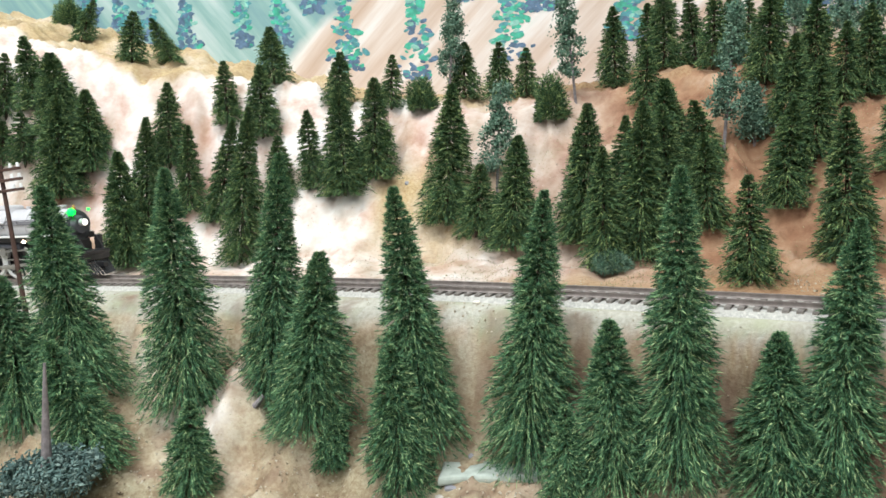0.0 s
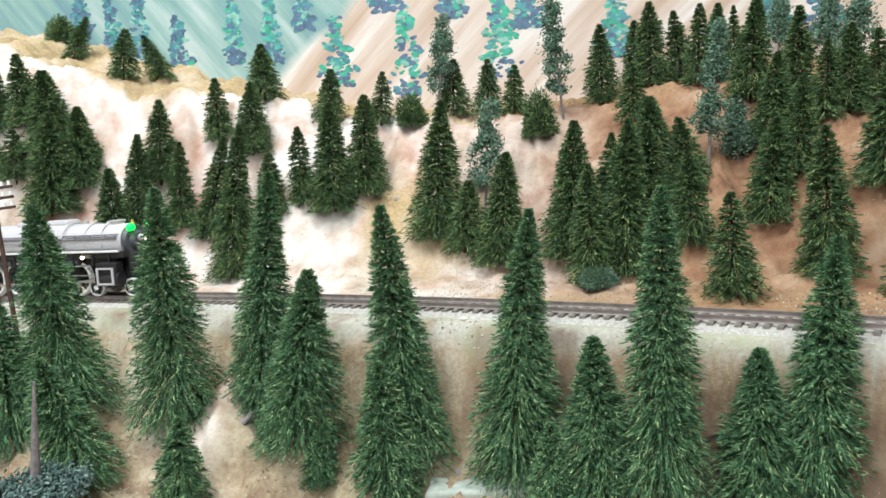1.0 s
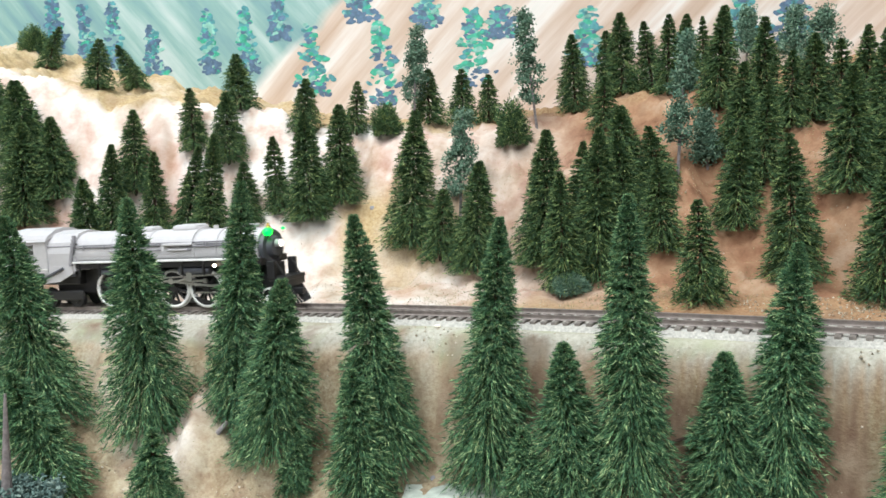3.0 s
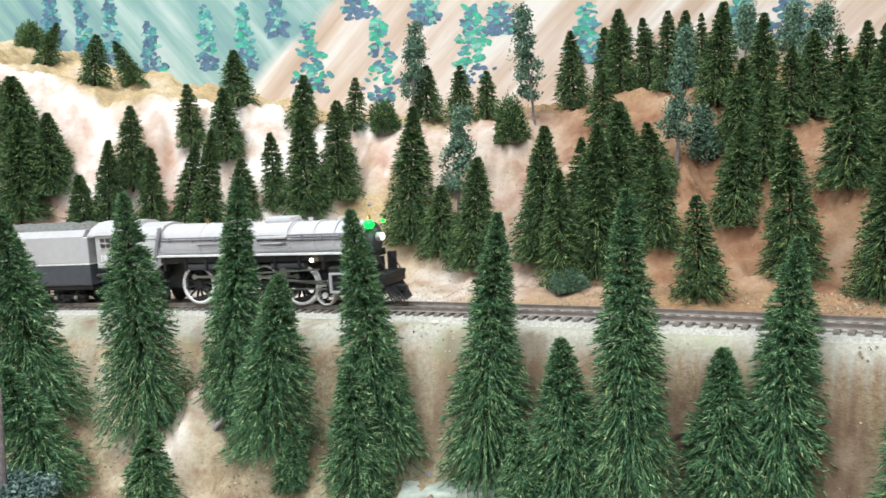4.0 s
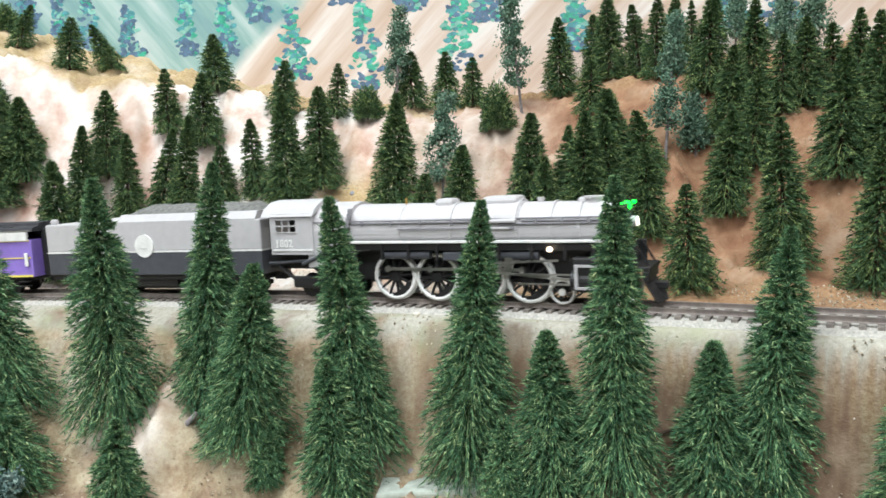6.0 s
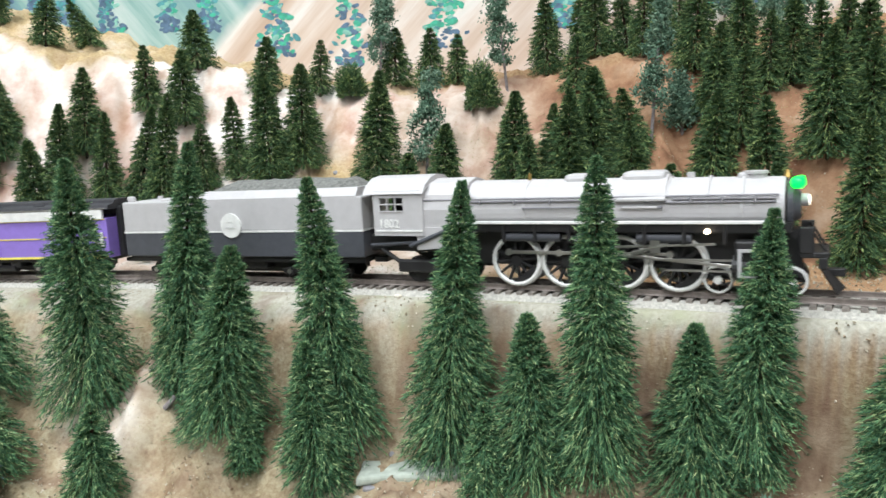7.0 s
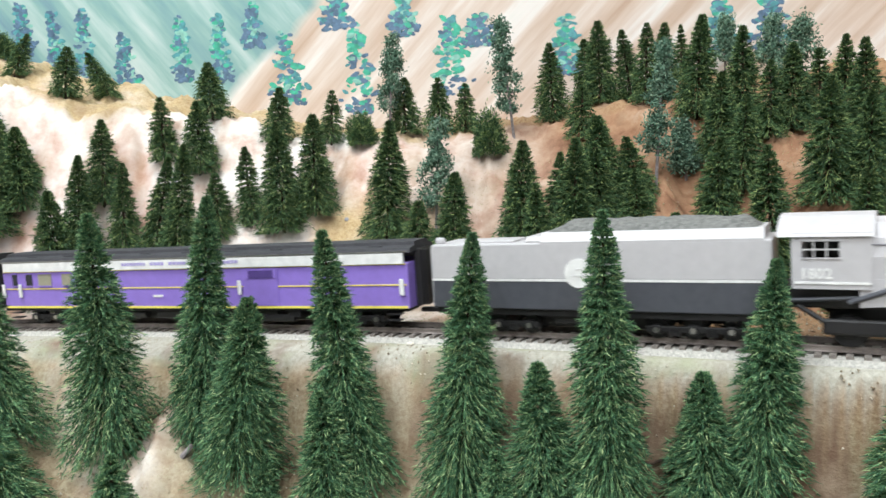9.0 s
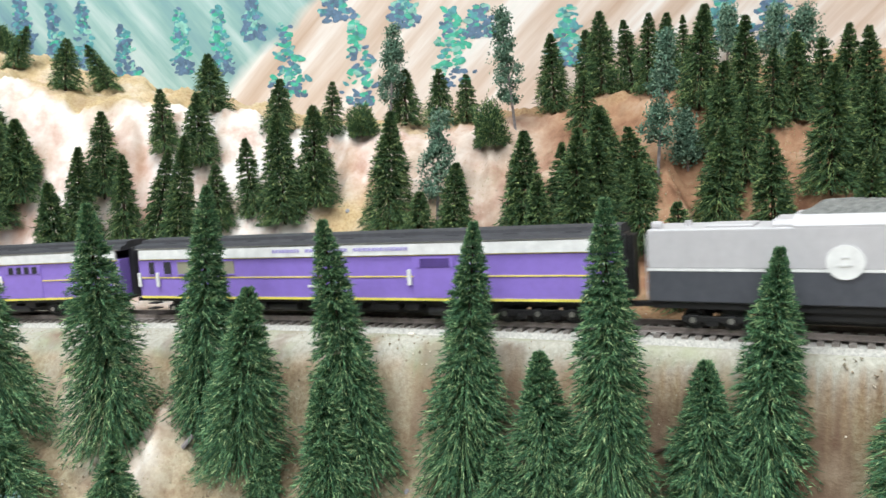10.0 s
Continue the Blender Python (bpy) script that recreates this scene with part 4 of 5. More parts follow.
    for i in range(11):
        y = -0.0125 + 0.0025 * i
        add_cyl(slats[i], (0.014, y, 0.0130), (0.0255 - abs(y) * 0.28, y, 0.0022), 0.0008, None, 5)
    add_box(pilot, 0.013, 0.0172, -0.0135, 0.0135, 0.0125, 0.0172, 0.0004)
    add_box(pilot, 0.0165, 0.026, -0.002, 0.002, 0.0075, 0.0110, 0.0005)
    for sgn in (-1, 1):
        add_cyl(pilot, (0.008, sgn * 0.009, 0.0300), (0.0165, sgn * 0.009, 0.0190), 0.0007, None, 6)
        add_box(pilot, 0.0035, 0.0105, sgn * 0.0125 - 0.0015, sgn * 0.0125 + 0.0015, 0.0190, 0.0300, 0.0005)
    pilot_ob = part("pilot", pilot, BLACK, root, "black slatted pilot with front coupler")
    for slat in slats:
        part("slat", slat, BLACK, pilot_ob)
    lamp = bmesh.new()
    add_cyl(lamp, (0.0100, 0, 0.0415), (0.0150, 0, 0.0415), 0.0030, None, 18)
    box_lamp = part("headlamp", lamp, LIGHT_GREY, root)
    part("lens", add_cyl(bmesh.new(), (0.0150, 0, 0.0415), (0.0155, 0, 0.0415), 0.0024, None, 16), HEADLAMP, box_lamp, "lit headlamp lens")
    led = bmesh.new()
    bmesh.ops.create_uvsphere(led, u_segments=14, v_segments=8, radius=0.0030, matrix=Matrix.Translation((0.0085, -0.0080, 0.0505)))
    bmesh.ops.create_uvsphere(led, u_segments=10, v_segments=6, radius=0.0012, matrix=Matrix.Translation((0.0095, 0.0085, 0.0515)))
    part("marker_lamp", led, GREEN_LED, root, "glowing green marker lamp", True)
    bulb = bmesh.new()
    bmesh.ops.create_uvsphere(bulb, u_segments=14, v_segments=8, radius=0.0012, matrix=Matrix.Translation((-0.0330, -0.0175, 0.0285)))
    part("side_lamp", bulb, WARM_BULB, root, "glowing warm white side lamp", True)
    # cab
    cab = bmesh.new()
    for y0, y1 in ((-0.0175, -0.0165), (0.0165, 0.0175)):
        add_box(cab, -0.2075, -0.178, y0, y1, 0.0255, 0.0385)
        add_box(cab, -0.2075, -0.178, y0, y1, 0.0455, 0.0490)
        for x0, x1 in ((-0.2075, -0.2035), (-0.1895, -0.178)):
            add_box(cab, x0, x1, y0, y1, 0.0385, 0.0455)
    add_box(cab, -0.1795, -0.178, -0.0165, 0.0165, 0.0255, 0.0490)
    cab_ob = part("cab", cab, LIGHT_GREY, root)
    roof = bmesh.new()
    add_profile(roof, [(-0.0186, 0.0486), (-0.0150, 0.0530), (-0.008, 0.0566), (0, 0.0576), (0.008, 0.0566), (0.0150, 0.0530), (0.0186, 0.0486), (0, 0.0555)], -0.213, -0.177)
    part("cab_roof", roof, LIGHT_GREY, cab_ob)
    win = bmesh.new()
    for x in (-0.1990, -0.1942):
        add_box(win, x - 0.0003, x + 0.0003, -0.0176, -0.0168, 0.0385, 0.0455)
    add_box(win, -0.2035, -0.1895, -0.0177, -0.0169, 0.0417, 0.0423)
    for x0, x1, z0, z1 in ((-0.2041, -0.1889, 0.0380, 0.0386), (-0.2041, -0.1889, 0.0454, 0.0460)):
        add_box(win, x0, x1, -0.0179, -0.0172, z0, z1)
    part("window_frame", win, LIGHT_GREY, cab_ob)
    part("interior", add_box(bmesh.new(), -0.203, -0.181, -0.006, 0.006, 0.027, 0.045, 0.001), BLACK, cab_ob)
    number = lettering("1802", 0.0062, 0.0004)
    bmesh.ops.transform(number, matrix=Matrix.Translation((-0.2045, -0.0176, 0.0298)) @ Matrix.Rotation(math.pi / 2, 4, "X"), verts=number.verts[:])
    add_box(number, -0.2065, -0.1785, -0.0179, -0.0174, 0.0276, 0.0285)
    part("road_number", number, WHITE, cab_ob, "white road number on the cab side")
    skirt = bmesh.new()
    vs = [(-0.176, 0.0298), (-0.150, 0.0298), (-0.150, 0.0250), (-0.163, 0.0190), (-0.176, 0.0180)]
    a = [skirt.verts.new((x, -0.0166, z)) for x, z in vs]
    b = [skirt.verts.new((x, -0.0150, z)) for x, z in vs]
    skirt.faces.new(a)
    skirt.faces.new(b[::-1])
    for i in range(5):
        skirt.faces.new((a[i], b[i], b[(i + 1) % 5], a[(i + 1) % 5]))
    part("firebox_skirt", skirt, LIGHT_GREY, root)
    pipe = bmesh.new()
    add_cyl(pipe, (-0.180, -0.0170, 0.0200), (-0.158, -0.0172, 0.0285), 0.0011, None, 8)
    add_cyl(pipe, (-0.205, -0.0150, 0.0200), (-0.150, -0.0150, 0.0235), 0.0009, None, 8)
    part("injector_pipe", pipe, DARK_GREY, root)
    rear = bmesh.new()
    add_box(rear, -0.2075, -0.150, -0.0120, 0.0120, 0.0165, 0.0255, 0.001)
    for sgn in (-1, 1):
        add_box(rear, -0.190, -0.146, sgn * 0.0128 - 0.0012, sgn * 0.0128 + 0.0012, 0.0055, 0.0125, 0.0012)
        add_cyl(rear, (-0.200, sgn * 0.0128, 0.018), (-0.186, sgn * 0.0128, 0.009), 0.0012, None, 8)
    part("trailing_truck_frame", rear, BLACK, root)
    for x in (-0.180, -0.156):
        for y in (-0.0089, 0.0089):
            w = plain_wheel(root, x, y, 0.0058 if x > -0.17 else 0.0066)
            if y > 0:
                w.rotation_euler = (0, 0, math.pi)
    for x in (0.0, -0.0295):
        for y in (-0.0092, 0.0092):
            LEADERS.append((add_wheel(root, x, y, 0.0062, 8, "leading_wheel"), x, y))
            part("hub", add_cyl(bmesh.new(), (0, -0.0022, 0), (0, -0.001, 0), 0.0019, None, 12), WHITE, LEADERS[-1][0], "white hub")
    lead = bmesh.new()
    add_box(lead, -0.036, 0.006, -0.0070, 0.0070, 0.0055, 0.0085, 0.0008)
    part("leading_truck_frame", lead, BLACK, root)
    for k in range(4):
        for y in (-0.0092, 0.0092):
            x = -0.0465 - 0.0258 * k
            DRIVERS.append((add_wheel(root, x, y, DR), x, y))
    for y in (-0.0118, 0.0118):
        bm = bmesh.new()
        add_box(bm, -0.1245, -0.0460, -0.0004, 0.0004, -0.0008, 0.0008, 0.0002)
        for k in range(4):
            add_cyl(bm, (-0.0465 - 0.0258 * k, -0.0006, 0), (-0.0465 - 0.0258 * k, 0.0006, 0), 0.0017, None, 12)
        RODS.append((part("coupling_rod", bm, STEEL, root, "bright steel coupling rod"), y, 0))
        bm = bmesh.new()
        add_box(bm, -0.0723, -0.020, -0.0005, 0.0005, -0.0007, 0.0007, 0.0002)
        add_cyl(bm, (-0.0723, -0.0008, 0), (-0.0723, 0.0008, 0), 0.0019, None, 12)
        RODS.append((part("main_rod", bm, STEEL, root, "bright steel main rod"), y * 1.12, 1))
    gear = bmesh.new()
    for y in (-0.0140, 0.0140):
        add_box(gear, -0.052, -0.022, y - 0.0006, y + 0.0006, 0.0150, 0.0158)
        add_box(gear, -0.052, -0.022, y - 0.0006, y + 0.0006, 0.0102, 0.0110)
        add_cyl(gear, (-0.078, y, 0.0205), (-0.030, y, 0.0225), 0.0006, None, 6)
        add_cyl(gear, (-0.066, y, 0.0180), (-0.050, y, 0.0222), 0.0008, None, 6)
        add_box(gear, -0.058, -0.0535, y - 0.0006, y + 0.0006, 0.0180, 0.0262, 0.0003)
    part("valve_gear", gear, STEEL, root, "bright steel valve gear")
    return root


def build_tender():
    """Origin at the front end, on the rails; x ahead."""
    root = tagged(new("coal_tender"), "two-tone grey coal tender with white stripe and round white emblem", "tender")
    L = 0.165
    low = bmesh.new()
    add_box(low, -L, 0, -0.0172, 0.0172, 0.0135, 0.0278, 0.0006)
    body = part("lower_body", low, DARK_GREY, root, "dark grey lower side panel")
    up = bmesh.new()
    add_box(up, -L, 0, -0.0172, 0.0172, 0.0286, 0.0466, 0.0008)
    part("upper_body", up, LIGHT_GREY, root, "light grey upper side panel")
    part("stripe", add_box(bmesh.new(), -L - 0.0002, 0.0002, -0.0175, 0.0175, 0.0277, 0.0287), WHITE, root, "thin white stripe")
    bunk = bmesh.new()
    vs = [(-0.0172, 0.0460), (-0.0172, 0.0470), (-0.0140, 0.0514), (0.0140, 0.0514), (0.0172, 0.0470), (0.0172, 0.0460)]
    add_profile(bunk, vs, -0.104, -0.003)
    add_profile(bunk, [(-0.0165, 0.0460), (-0.0165, 0.0476), (-0.0140, 0.0496), (0.0140, 0.0496), (0.0165, 0.0476), (0.0165, 0.0460)], -0.112, -0.104)
    part("coal_bunker", bunk, LIGHT_GREY, root)
    coal = bmesh.new()
    bmesh.ops.create_grid(coal, x_segments=60, y_segments=18, size=0.5)
    for v in coal.verts:
        fx, fy = v.co.x + 0.5, v.co.y * 2
        dome = (1 - abs(fy) ** 3) * min(1, fx * 9, (1 - fx) * 12)
        p = Vector((fx * 9, fy * 1.6, 2))
        v.co = Vector((-0.104 + fx * 0.100, fy * 0.0138, 0.0508 + dome * (0.0052 + 0.0018 * noise.noise(p)) + 0.0007 * noise.noise(p * 9)))
    part("coal_load", coal, COAL, root, "heaped grey coal load")
    hatch = bmesh.new()
    add_box(hatch, -0.140, -0.120, -0.012, 0.006, 0.0464, 0.0478, 0.0006)
    add_box(hatch, -0.1640, -0.1585, -0.0140, -0.0110, 0.0464, 0.0500, 0.0012)
    add_cyl(hatch, (-0.150, 0.0, 0.0464), (-0.150, 0.0, 0.0490), 0.0016, None, 10)
    part("deck_hatch", hatch, LIGHT_GREY, root)
    part("emblem", add_cyl(bmesh.new(), (-0.0850, -0.0180, 0.0318), (-0.0850, -0.0173, 0.0318), 0.0071, None, 32), WHITE, root, "round white emblem with a faint centre mark")
    mark = bmesh.new()
    add_box(mark, -0.0880, -0.0826, -0.0183, -0.01795, 0.0302, 0.0309)
    add_box(mark, -0.0866, -0.0836, -0.0183, -0.01795, 0.0336, 0.0341)
    part("emblem_mark", mark, FAINT, root)
    sill = bmesh.new()
    add_box(sill, -L + 0.001, -0.001, -0.0150, 0.0150, 0.0102, 0.0131)
    add_box(sill, -0.110, -0.056, -0.0050, 0.0050, 0.0030, 0.0104, 0.0006)
    add_box(sill, -0.100, -0.066, -0.0130, -0.0050, 0.0060, 0.0104, 0.0006)
    add_box(sill, -L - 0.008, -L + 0.002, -0.002, 0.002, 0.0080, 0.0105, 0.0005)
    add_box(sill, -0.001, 0.007, -0.004, 0.004, 0.0090, 0.0120, 0.0005)
    part("frame", sill, BLACK, root)
    ladder = bmesh.new()
    for z in (0.017, 0.022, 0.027, 0.032, 0.037):
        add_cyl(ladder, (-L - 0.0012, -0.0150, z), (-L - 0.0012, -0.0090, z), 0.0003, None, 5)
    for y in (-0.0150, -0.0090):
        add_cyl(ladder, (-L - 0.0012, y, 0.014), (-L - 0.0012, y, 0.0445), 0.0003, None, 5)
    part("ladder", ladder, LIGHT_GREY, root)
    truck(root, -0.034, 3, 0.0048, 0.0165)
    truck(root, -0.130, 3, 0.0048, 0.0165)
    return root


def build_car(kind):
    """A purple heavyweight car; origin at its front end, on the rails."""
    label = "purple baggage car with white letterboard, yellow lining and dark clerestory roof" if kind == "baggage" else "purple mail car with barred windows, yellow lining and dark roof"
    root = tagged(new("passenger_car"), label, "train car", "purple train cars")
    L = 0.300
    body = bmesh.new()
    add_box(body, -L, 0, -0.0170, 0.0170, 0.0120, 0.0372, 0.0005)
    part("body", body, PURPLE, root)
    letter = bmesh.new()
    for y0, y1 in ((-0.0182, -0.0165), (0.0165, 0.0182)):
        add_box(letter, -L + 0.002, -0.002, y0, y1, 0.0368, 0.0425)
    part("letterboard", letter, WHITE, root, "white letterboard above the windows")
    for z, h in ((0.0362, 0.0007), (0.0248, 0.0006), (0.0122, 0.0013)):
        for y0, y1 in ((-0.0174, -0.0168), (0.0168, 0.0174)):
            part("lining", add_box(bmesh.new(), -L + 0.001, -0.001, y0, y1, z, z + h), YELLOW, root, "thin yellow lining stripe")
    marks = bmesh.new()
    x = -0.195
    rng = random.Random(4 if kind == "baggage" else 9)
    while x < -0.110:
        w = rng.uniform(0.0012, 0.0026)
        add_box(marks, x, x + w, -0.0184, -0.0181, 0.0392, 0.0410)
        x += w + (0.0006 if rng.random() < 0.85 else 0.004)
    part("letter_mark", marks, LILAC, root, "purple lettering bars")
    part("number_mark", add_box(bmesh.new(), -0.173, -0.166, -0.0175, -0.0169, 0.0192, 0.0206), WHITE, root)
    roof = bmesh.new()
    add_profile(roof, [(-0.0176, 0.0427), (-0.0162, 0.0452), (-0.0105, 0.0463), (-0.0100, 0.0480), (-0.0050, 0.0485), (0.0050, 0.0485), (0.0100, 0.0480), (0.0105, 0.0463), (0.0162, 0.0452), (0.0176, 0.0427)], -L - 0.002, 0.002)
    part("roof", roof, SOOT, root, "dark grey clerestory roof")
    for k in range(9):
        cx = -0.02 - k * 0.032
        box("roof_vent", cx - 0.004, cx + 0.004, -0.0135, -0.0120, 0.0448, 0.0465, SOOT, root, 0.0003)
    gut = bmesh.new()
    add_box(gut, -L, 0, -0.0179, -0.0172, 0.0429, 0.0435)
    part("gutter", gut, STEEL, root, "pale metal gutter line")
    doors = ((-0.106, -0.082), (-0.062, -0.062)) if kind == "baggage" else ((-0.090, -0.060), (-0.200, -0.172))
    for x0, x1 in doors:
        if x1 - x0 < 0.01:
            continue
        d = part("door", add_box(bmesh.new(), x0, x1, -0.0176, -0.0168, 0.0136, 0.0358, 0.0003), PURPLE, root, "sliding door with barred window")
        part("door_window", add_box(bmesh.new(), x0 + 0.003, x1 - 0.001, -0.0179, -0.0174, 0.0300, 0.0346), GLASS if kind != "baggage" else DEEP_PURPLE, d)
        bars = bmesh.new()
        for k in range(5) if kind != "baggage" else (0, 4):
            cx = x0 + 0.0035 + k * (x1 - x0 - 0.005) / 4
            add_box(bars, cx - 0.0010, cx + 0.0010, -0.0182, -0.0178, 0.0300, 0.0346)
        part("bar", bars, PURPLE, d)
        grab = bmesh.new()
        add_box(grab, x0 - 0.0032, x0 - 0.0008, -0.0188, -0.0180, 0.0205, 0.0290, 0.0003)
        part("handrail", grab, WHITE, d, "pale grab rail")
    windows = ((-0.289, 0.004, GLASS), (-0.276, 0.0055, GLASS), (-0.262, 0.0115, TAN), (-0.243, 0.008, TAN), (-0.229, 0.0095, TAN)) if kind == "baggage" else ((-0.115, 0.009, TAN), (-0.135, 0.009, TAN), (-0.155, 0.009, TAN), (-0.225, 0.009, TAN), (-0.245, 0.009, TAN), (-0.265, 0.009, TAN))
    for cx, w, mat in windows:
        wn = part("window", add_box(bmesh.new(), cx - w / 2, cx + w / 2, -0.0175, -0.0168, 0.0272, 0.0352), mat, root)
        fr = bmesh.new()
        for a, b, c, d in ((cx - w / 2 - 0.0005, cx + w / 2 + 0.0005, 0.0267, 0.0273), (cx - w / 2 - 0.0005, cx + w / 2 + 0.0005, 0.0350, 0.0355)):
            add_box(fr, a, b, -0.0179, -0.0170, c, d)
        part("window_frame", fr, PURPLE, wn)
    for cx in (-0.0035, -0.0125 - L + 0.0290, -L + 0.0015) if kind == "baggage" else (-0.0035, -L + 0.0035):
        box("grab_iron", cx - 0.0013, cx + 0.0013, -0.0190, -0.0180, 0.0195, 0.0285, WHITE, root, 0.0004, "pale grab iron beside the door")
    for x0, sgn in ((0.0, 1), (-L, -1)):
        e = bmesh.new()
        add_box(e, min(x0, x0 + sgn * 0.004), max(x0, x0 + sgn * 0.004), -0.0075, 0.0075, 0.0120, 0.0440, 0.0008)
        for k in range(3):
            xx = x0 + sgn * (0.0045 + 0.0012 * k)
            add_box(e, xx - 0.0003, xx + 0.0003, -0.007, 0.007, 0.0125, 0.0430)
        part("vestibule", e, BLACK, root, "black concertina vestibule")
        step = bmesh.new()
        for k in range(3):
            cx = x0 - sgn * 0.0095
            add_box(step, cx - 0.004, cx + 0.004, -0.0172 - 0.0006 * k, -0.0130, 0.0118 - 0.0032 * k, 0.0124 - 0.0032 * k)
        part("steps", step, BLACK, root)
    under = bmesh.new()
    add_box(under, -L + 0.002, -0.002, -0.0140, 0.0140, 0.0098, 0.0121)
    add_box(under, -0.175, -0.150, -0.0135, -0.006, 0.0048, 0.0100, 0.0008)
    add_box(under, -0.135, -0.118, -0.0135, -0.006, 0.0060, 0.0100, 0.0008)
    add_cyl(under, (-0.205, -0.010, 0.0072), (-0.185, -0.010, 0.0072), 0.0026, None, 14)
    add_box(under, -0.2, -0.1, -0.001, 0.001, 0.0035, 0.0052)
    add_box(under, -0.245, -0.062, -0.0045, 0.0045, 0.0030, 0.0100, 0.0008)
    for x in (-0.225, -0.21, -0.145, -0.11, -0.09, -0.075):
        add_box(under, x - 0.004, x + 0.004, -0.0138, -0.0040, 0.0062, 0.0100, 0.0006)
    add_cyl(under, (-0.10, -0.0125, 0.0058), (-0.075, -0.0125, 0.0058), 0.0022, None, 12)
    for sgn in (0, 1):
        add_box(under, (-L - 0.010, 0.0)[sgn], (-L, 0.010)[sgn], -0.0018, 0.0018, 0.0075, 0.0100, 0.0004)
    part("underframe", under, BLACK, root)
    truck(root, -0.040, 3, 0.0053, 0.0175)
    truck(root, -L + 0.040, 3, 0.0053, 0.0175)
    return root


LOCO = build_locomotive()
UPPER = ("boiler", "boiler_band", "smokebox_door", "firebox", "chimney", "sand_dome", "steam_dome", "boiler_fitting", "bell", "whistle", "handrail", "headlamp", "lens", "marker_lamp", "boiler_ledge", "sandbox_saddle")
for ob in LOCO.children_recursive:
    if ob.name.split(".")[0] in UPPER:
        for vert in ob.data.vertices:
            vert.co.z = 0.029 + (vert.co.z - 0.029) * 0.89
    kind = ob.name.split(".")[0]
    for vert in ob.data.vertices:
        if kind in ("smokebox_door", "headlamp", "lens", "bell", "chimney"):
            vert.co.x -= 0.0090
        elif kind == "marker_lamp":
            vert.co.x -= 0.0065
        elif kind in ("boiler", "boiler_band", "running_board_edge") and vert.co.x > -0.004:
            vert.co.x = -0.003 + (vert.co.x - 0.007 if kind == "boiler" else 0.0)
        elif kind in ("pilot", "slat") and vert.co.x > 0:
            vert.co.x *= 0.78
        elif kind in ("cab", "cab_roof", "window_frame", "interior", "road_number"):
            vert.co.x += 0.0065
            if kind == "cab_roof":
                vert.co.z -= 0.0012
TENDER = build_tender()
BAGGAGE = build_car("baggage")
MAIL = build_car("mail")

# ---- the telegraph pole and the bare stump ----
def build_pole():
    bx, by = -0.2786, 0.458
    foot = height_at(bx, by)
    root = tagged(new("telegraph_pole"), "brown model telegraph pole with three crossarms and white insulators", "telegraph pole")
    root.matrix_basis = pose(bx, by, foot, 0, -4, -12)
    h = 0.0835 - foot
    part("post", add_cyl(bmesh.new(), (0, 0, -0.004), (0, 0, h), 0.0017, 0.0012, 10), POLE, root)
    for k in range(3):
        z = h - 0.004 - 0.0065 * k
        arm = part("crossarm", add_box(bmesh.new(), -0.018, 0.018, -0.0022, -0.0008, z - 0.0009, z + 0.0009, 0.0002), POLE, root)
        for x in (-0.016, -0.010, 0.010, 0.016):
            bm = bmesh.new()
            add_cyl(bm, (x, -0.0015, z + 0.0009), (x, -0.0015, z + 0.0036), 0.0011, 0.0008, 9)
            part("insulator", bm, WHITE, arm, "white insulator")


build_pole()


def build_stump():
    x, y = -0.1820, 0.3247
    foot = height_at(x, y)
    root = tagged(new("bare_tree"), "bare grey tapering tree trunk above a mat of grey-green lichen", "tree")
    root.matrix_basis = pose(x, y, foot)
    top, mat = -0.0106 - foot, -0.0545 - foot
    part("trunk", add_cyl(bmesh.new(), (-0.0060, 0, -0.004), (0.0035, 0, top), 0.0042, 0.0006, 14), TRUNK_GREY, root)
    rng = np.random.default_rng(77)
    n = 95
    a, r = rng.uniform(0, 6.28, n), 0.021 * np.sqrt(rng.uniform(0, 1, n))
    c = np.stack([np.cos(a) * r, np.sin(a) * r, mat - 0.006 + rng.uniform(-0.004, 0.004, n) - r * 0.12], 1)
    v, fc = clumps(rng, c, np.full(n, 0.0045), 60)
    part_np("lichen_mat", v, fc, LICHEN, root, "grey-green lichen mat")


build_stump()


def pebble(x, y, size, material, label):
    bm = bmesh.new()
    bmesh.ops.create_icosphere(bm, subdivisions=2, radius=size)
    for v in bm.verts:
        v.co *= 1 + 0.35 * noise.noise(v.co * 160 + Vector((x * 90, y * 90, 0)))
        v.co.z *= 0.6
    ob = tagged(part("pebble", bm, material), label, "stone", "loose stones")
    ob.matrix_basis = pose(x, y, height_at(x, y) + size * 0.25)


pebble(0.0150, 0.4085, 0.0022, STONE, "small tan pebble on the ballast shoulder")
pebble(0.1779, 0.4622, 0.0028, STONE, "small white stone beside the track")


def slab(name, x0, x1, y0, y1, z0, z1, material, parent, seed):
    """A worn rock slab: a rounded box with an uneven skin."""
    bm = add_box(bmesh.new(), x0, x1, y0, y1, z0, z1, min(z1 - z0, y1 - y0) * 0.3)
    bmesh.ops.subdivide_edges(bm, edges=bm.edges[:], cuts=4, use_grid_fill=True)
    for v in bm.verts:
        v.co += Vector((1, 1, 0.7)) * 0.0016 * noise.noise(v.co * 110 + Vector((seed, 0, 0)))
    return part(name, bm, material, parent, smooth=True)


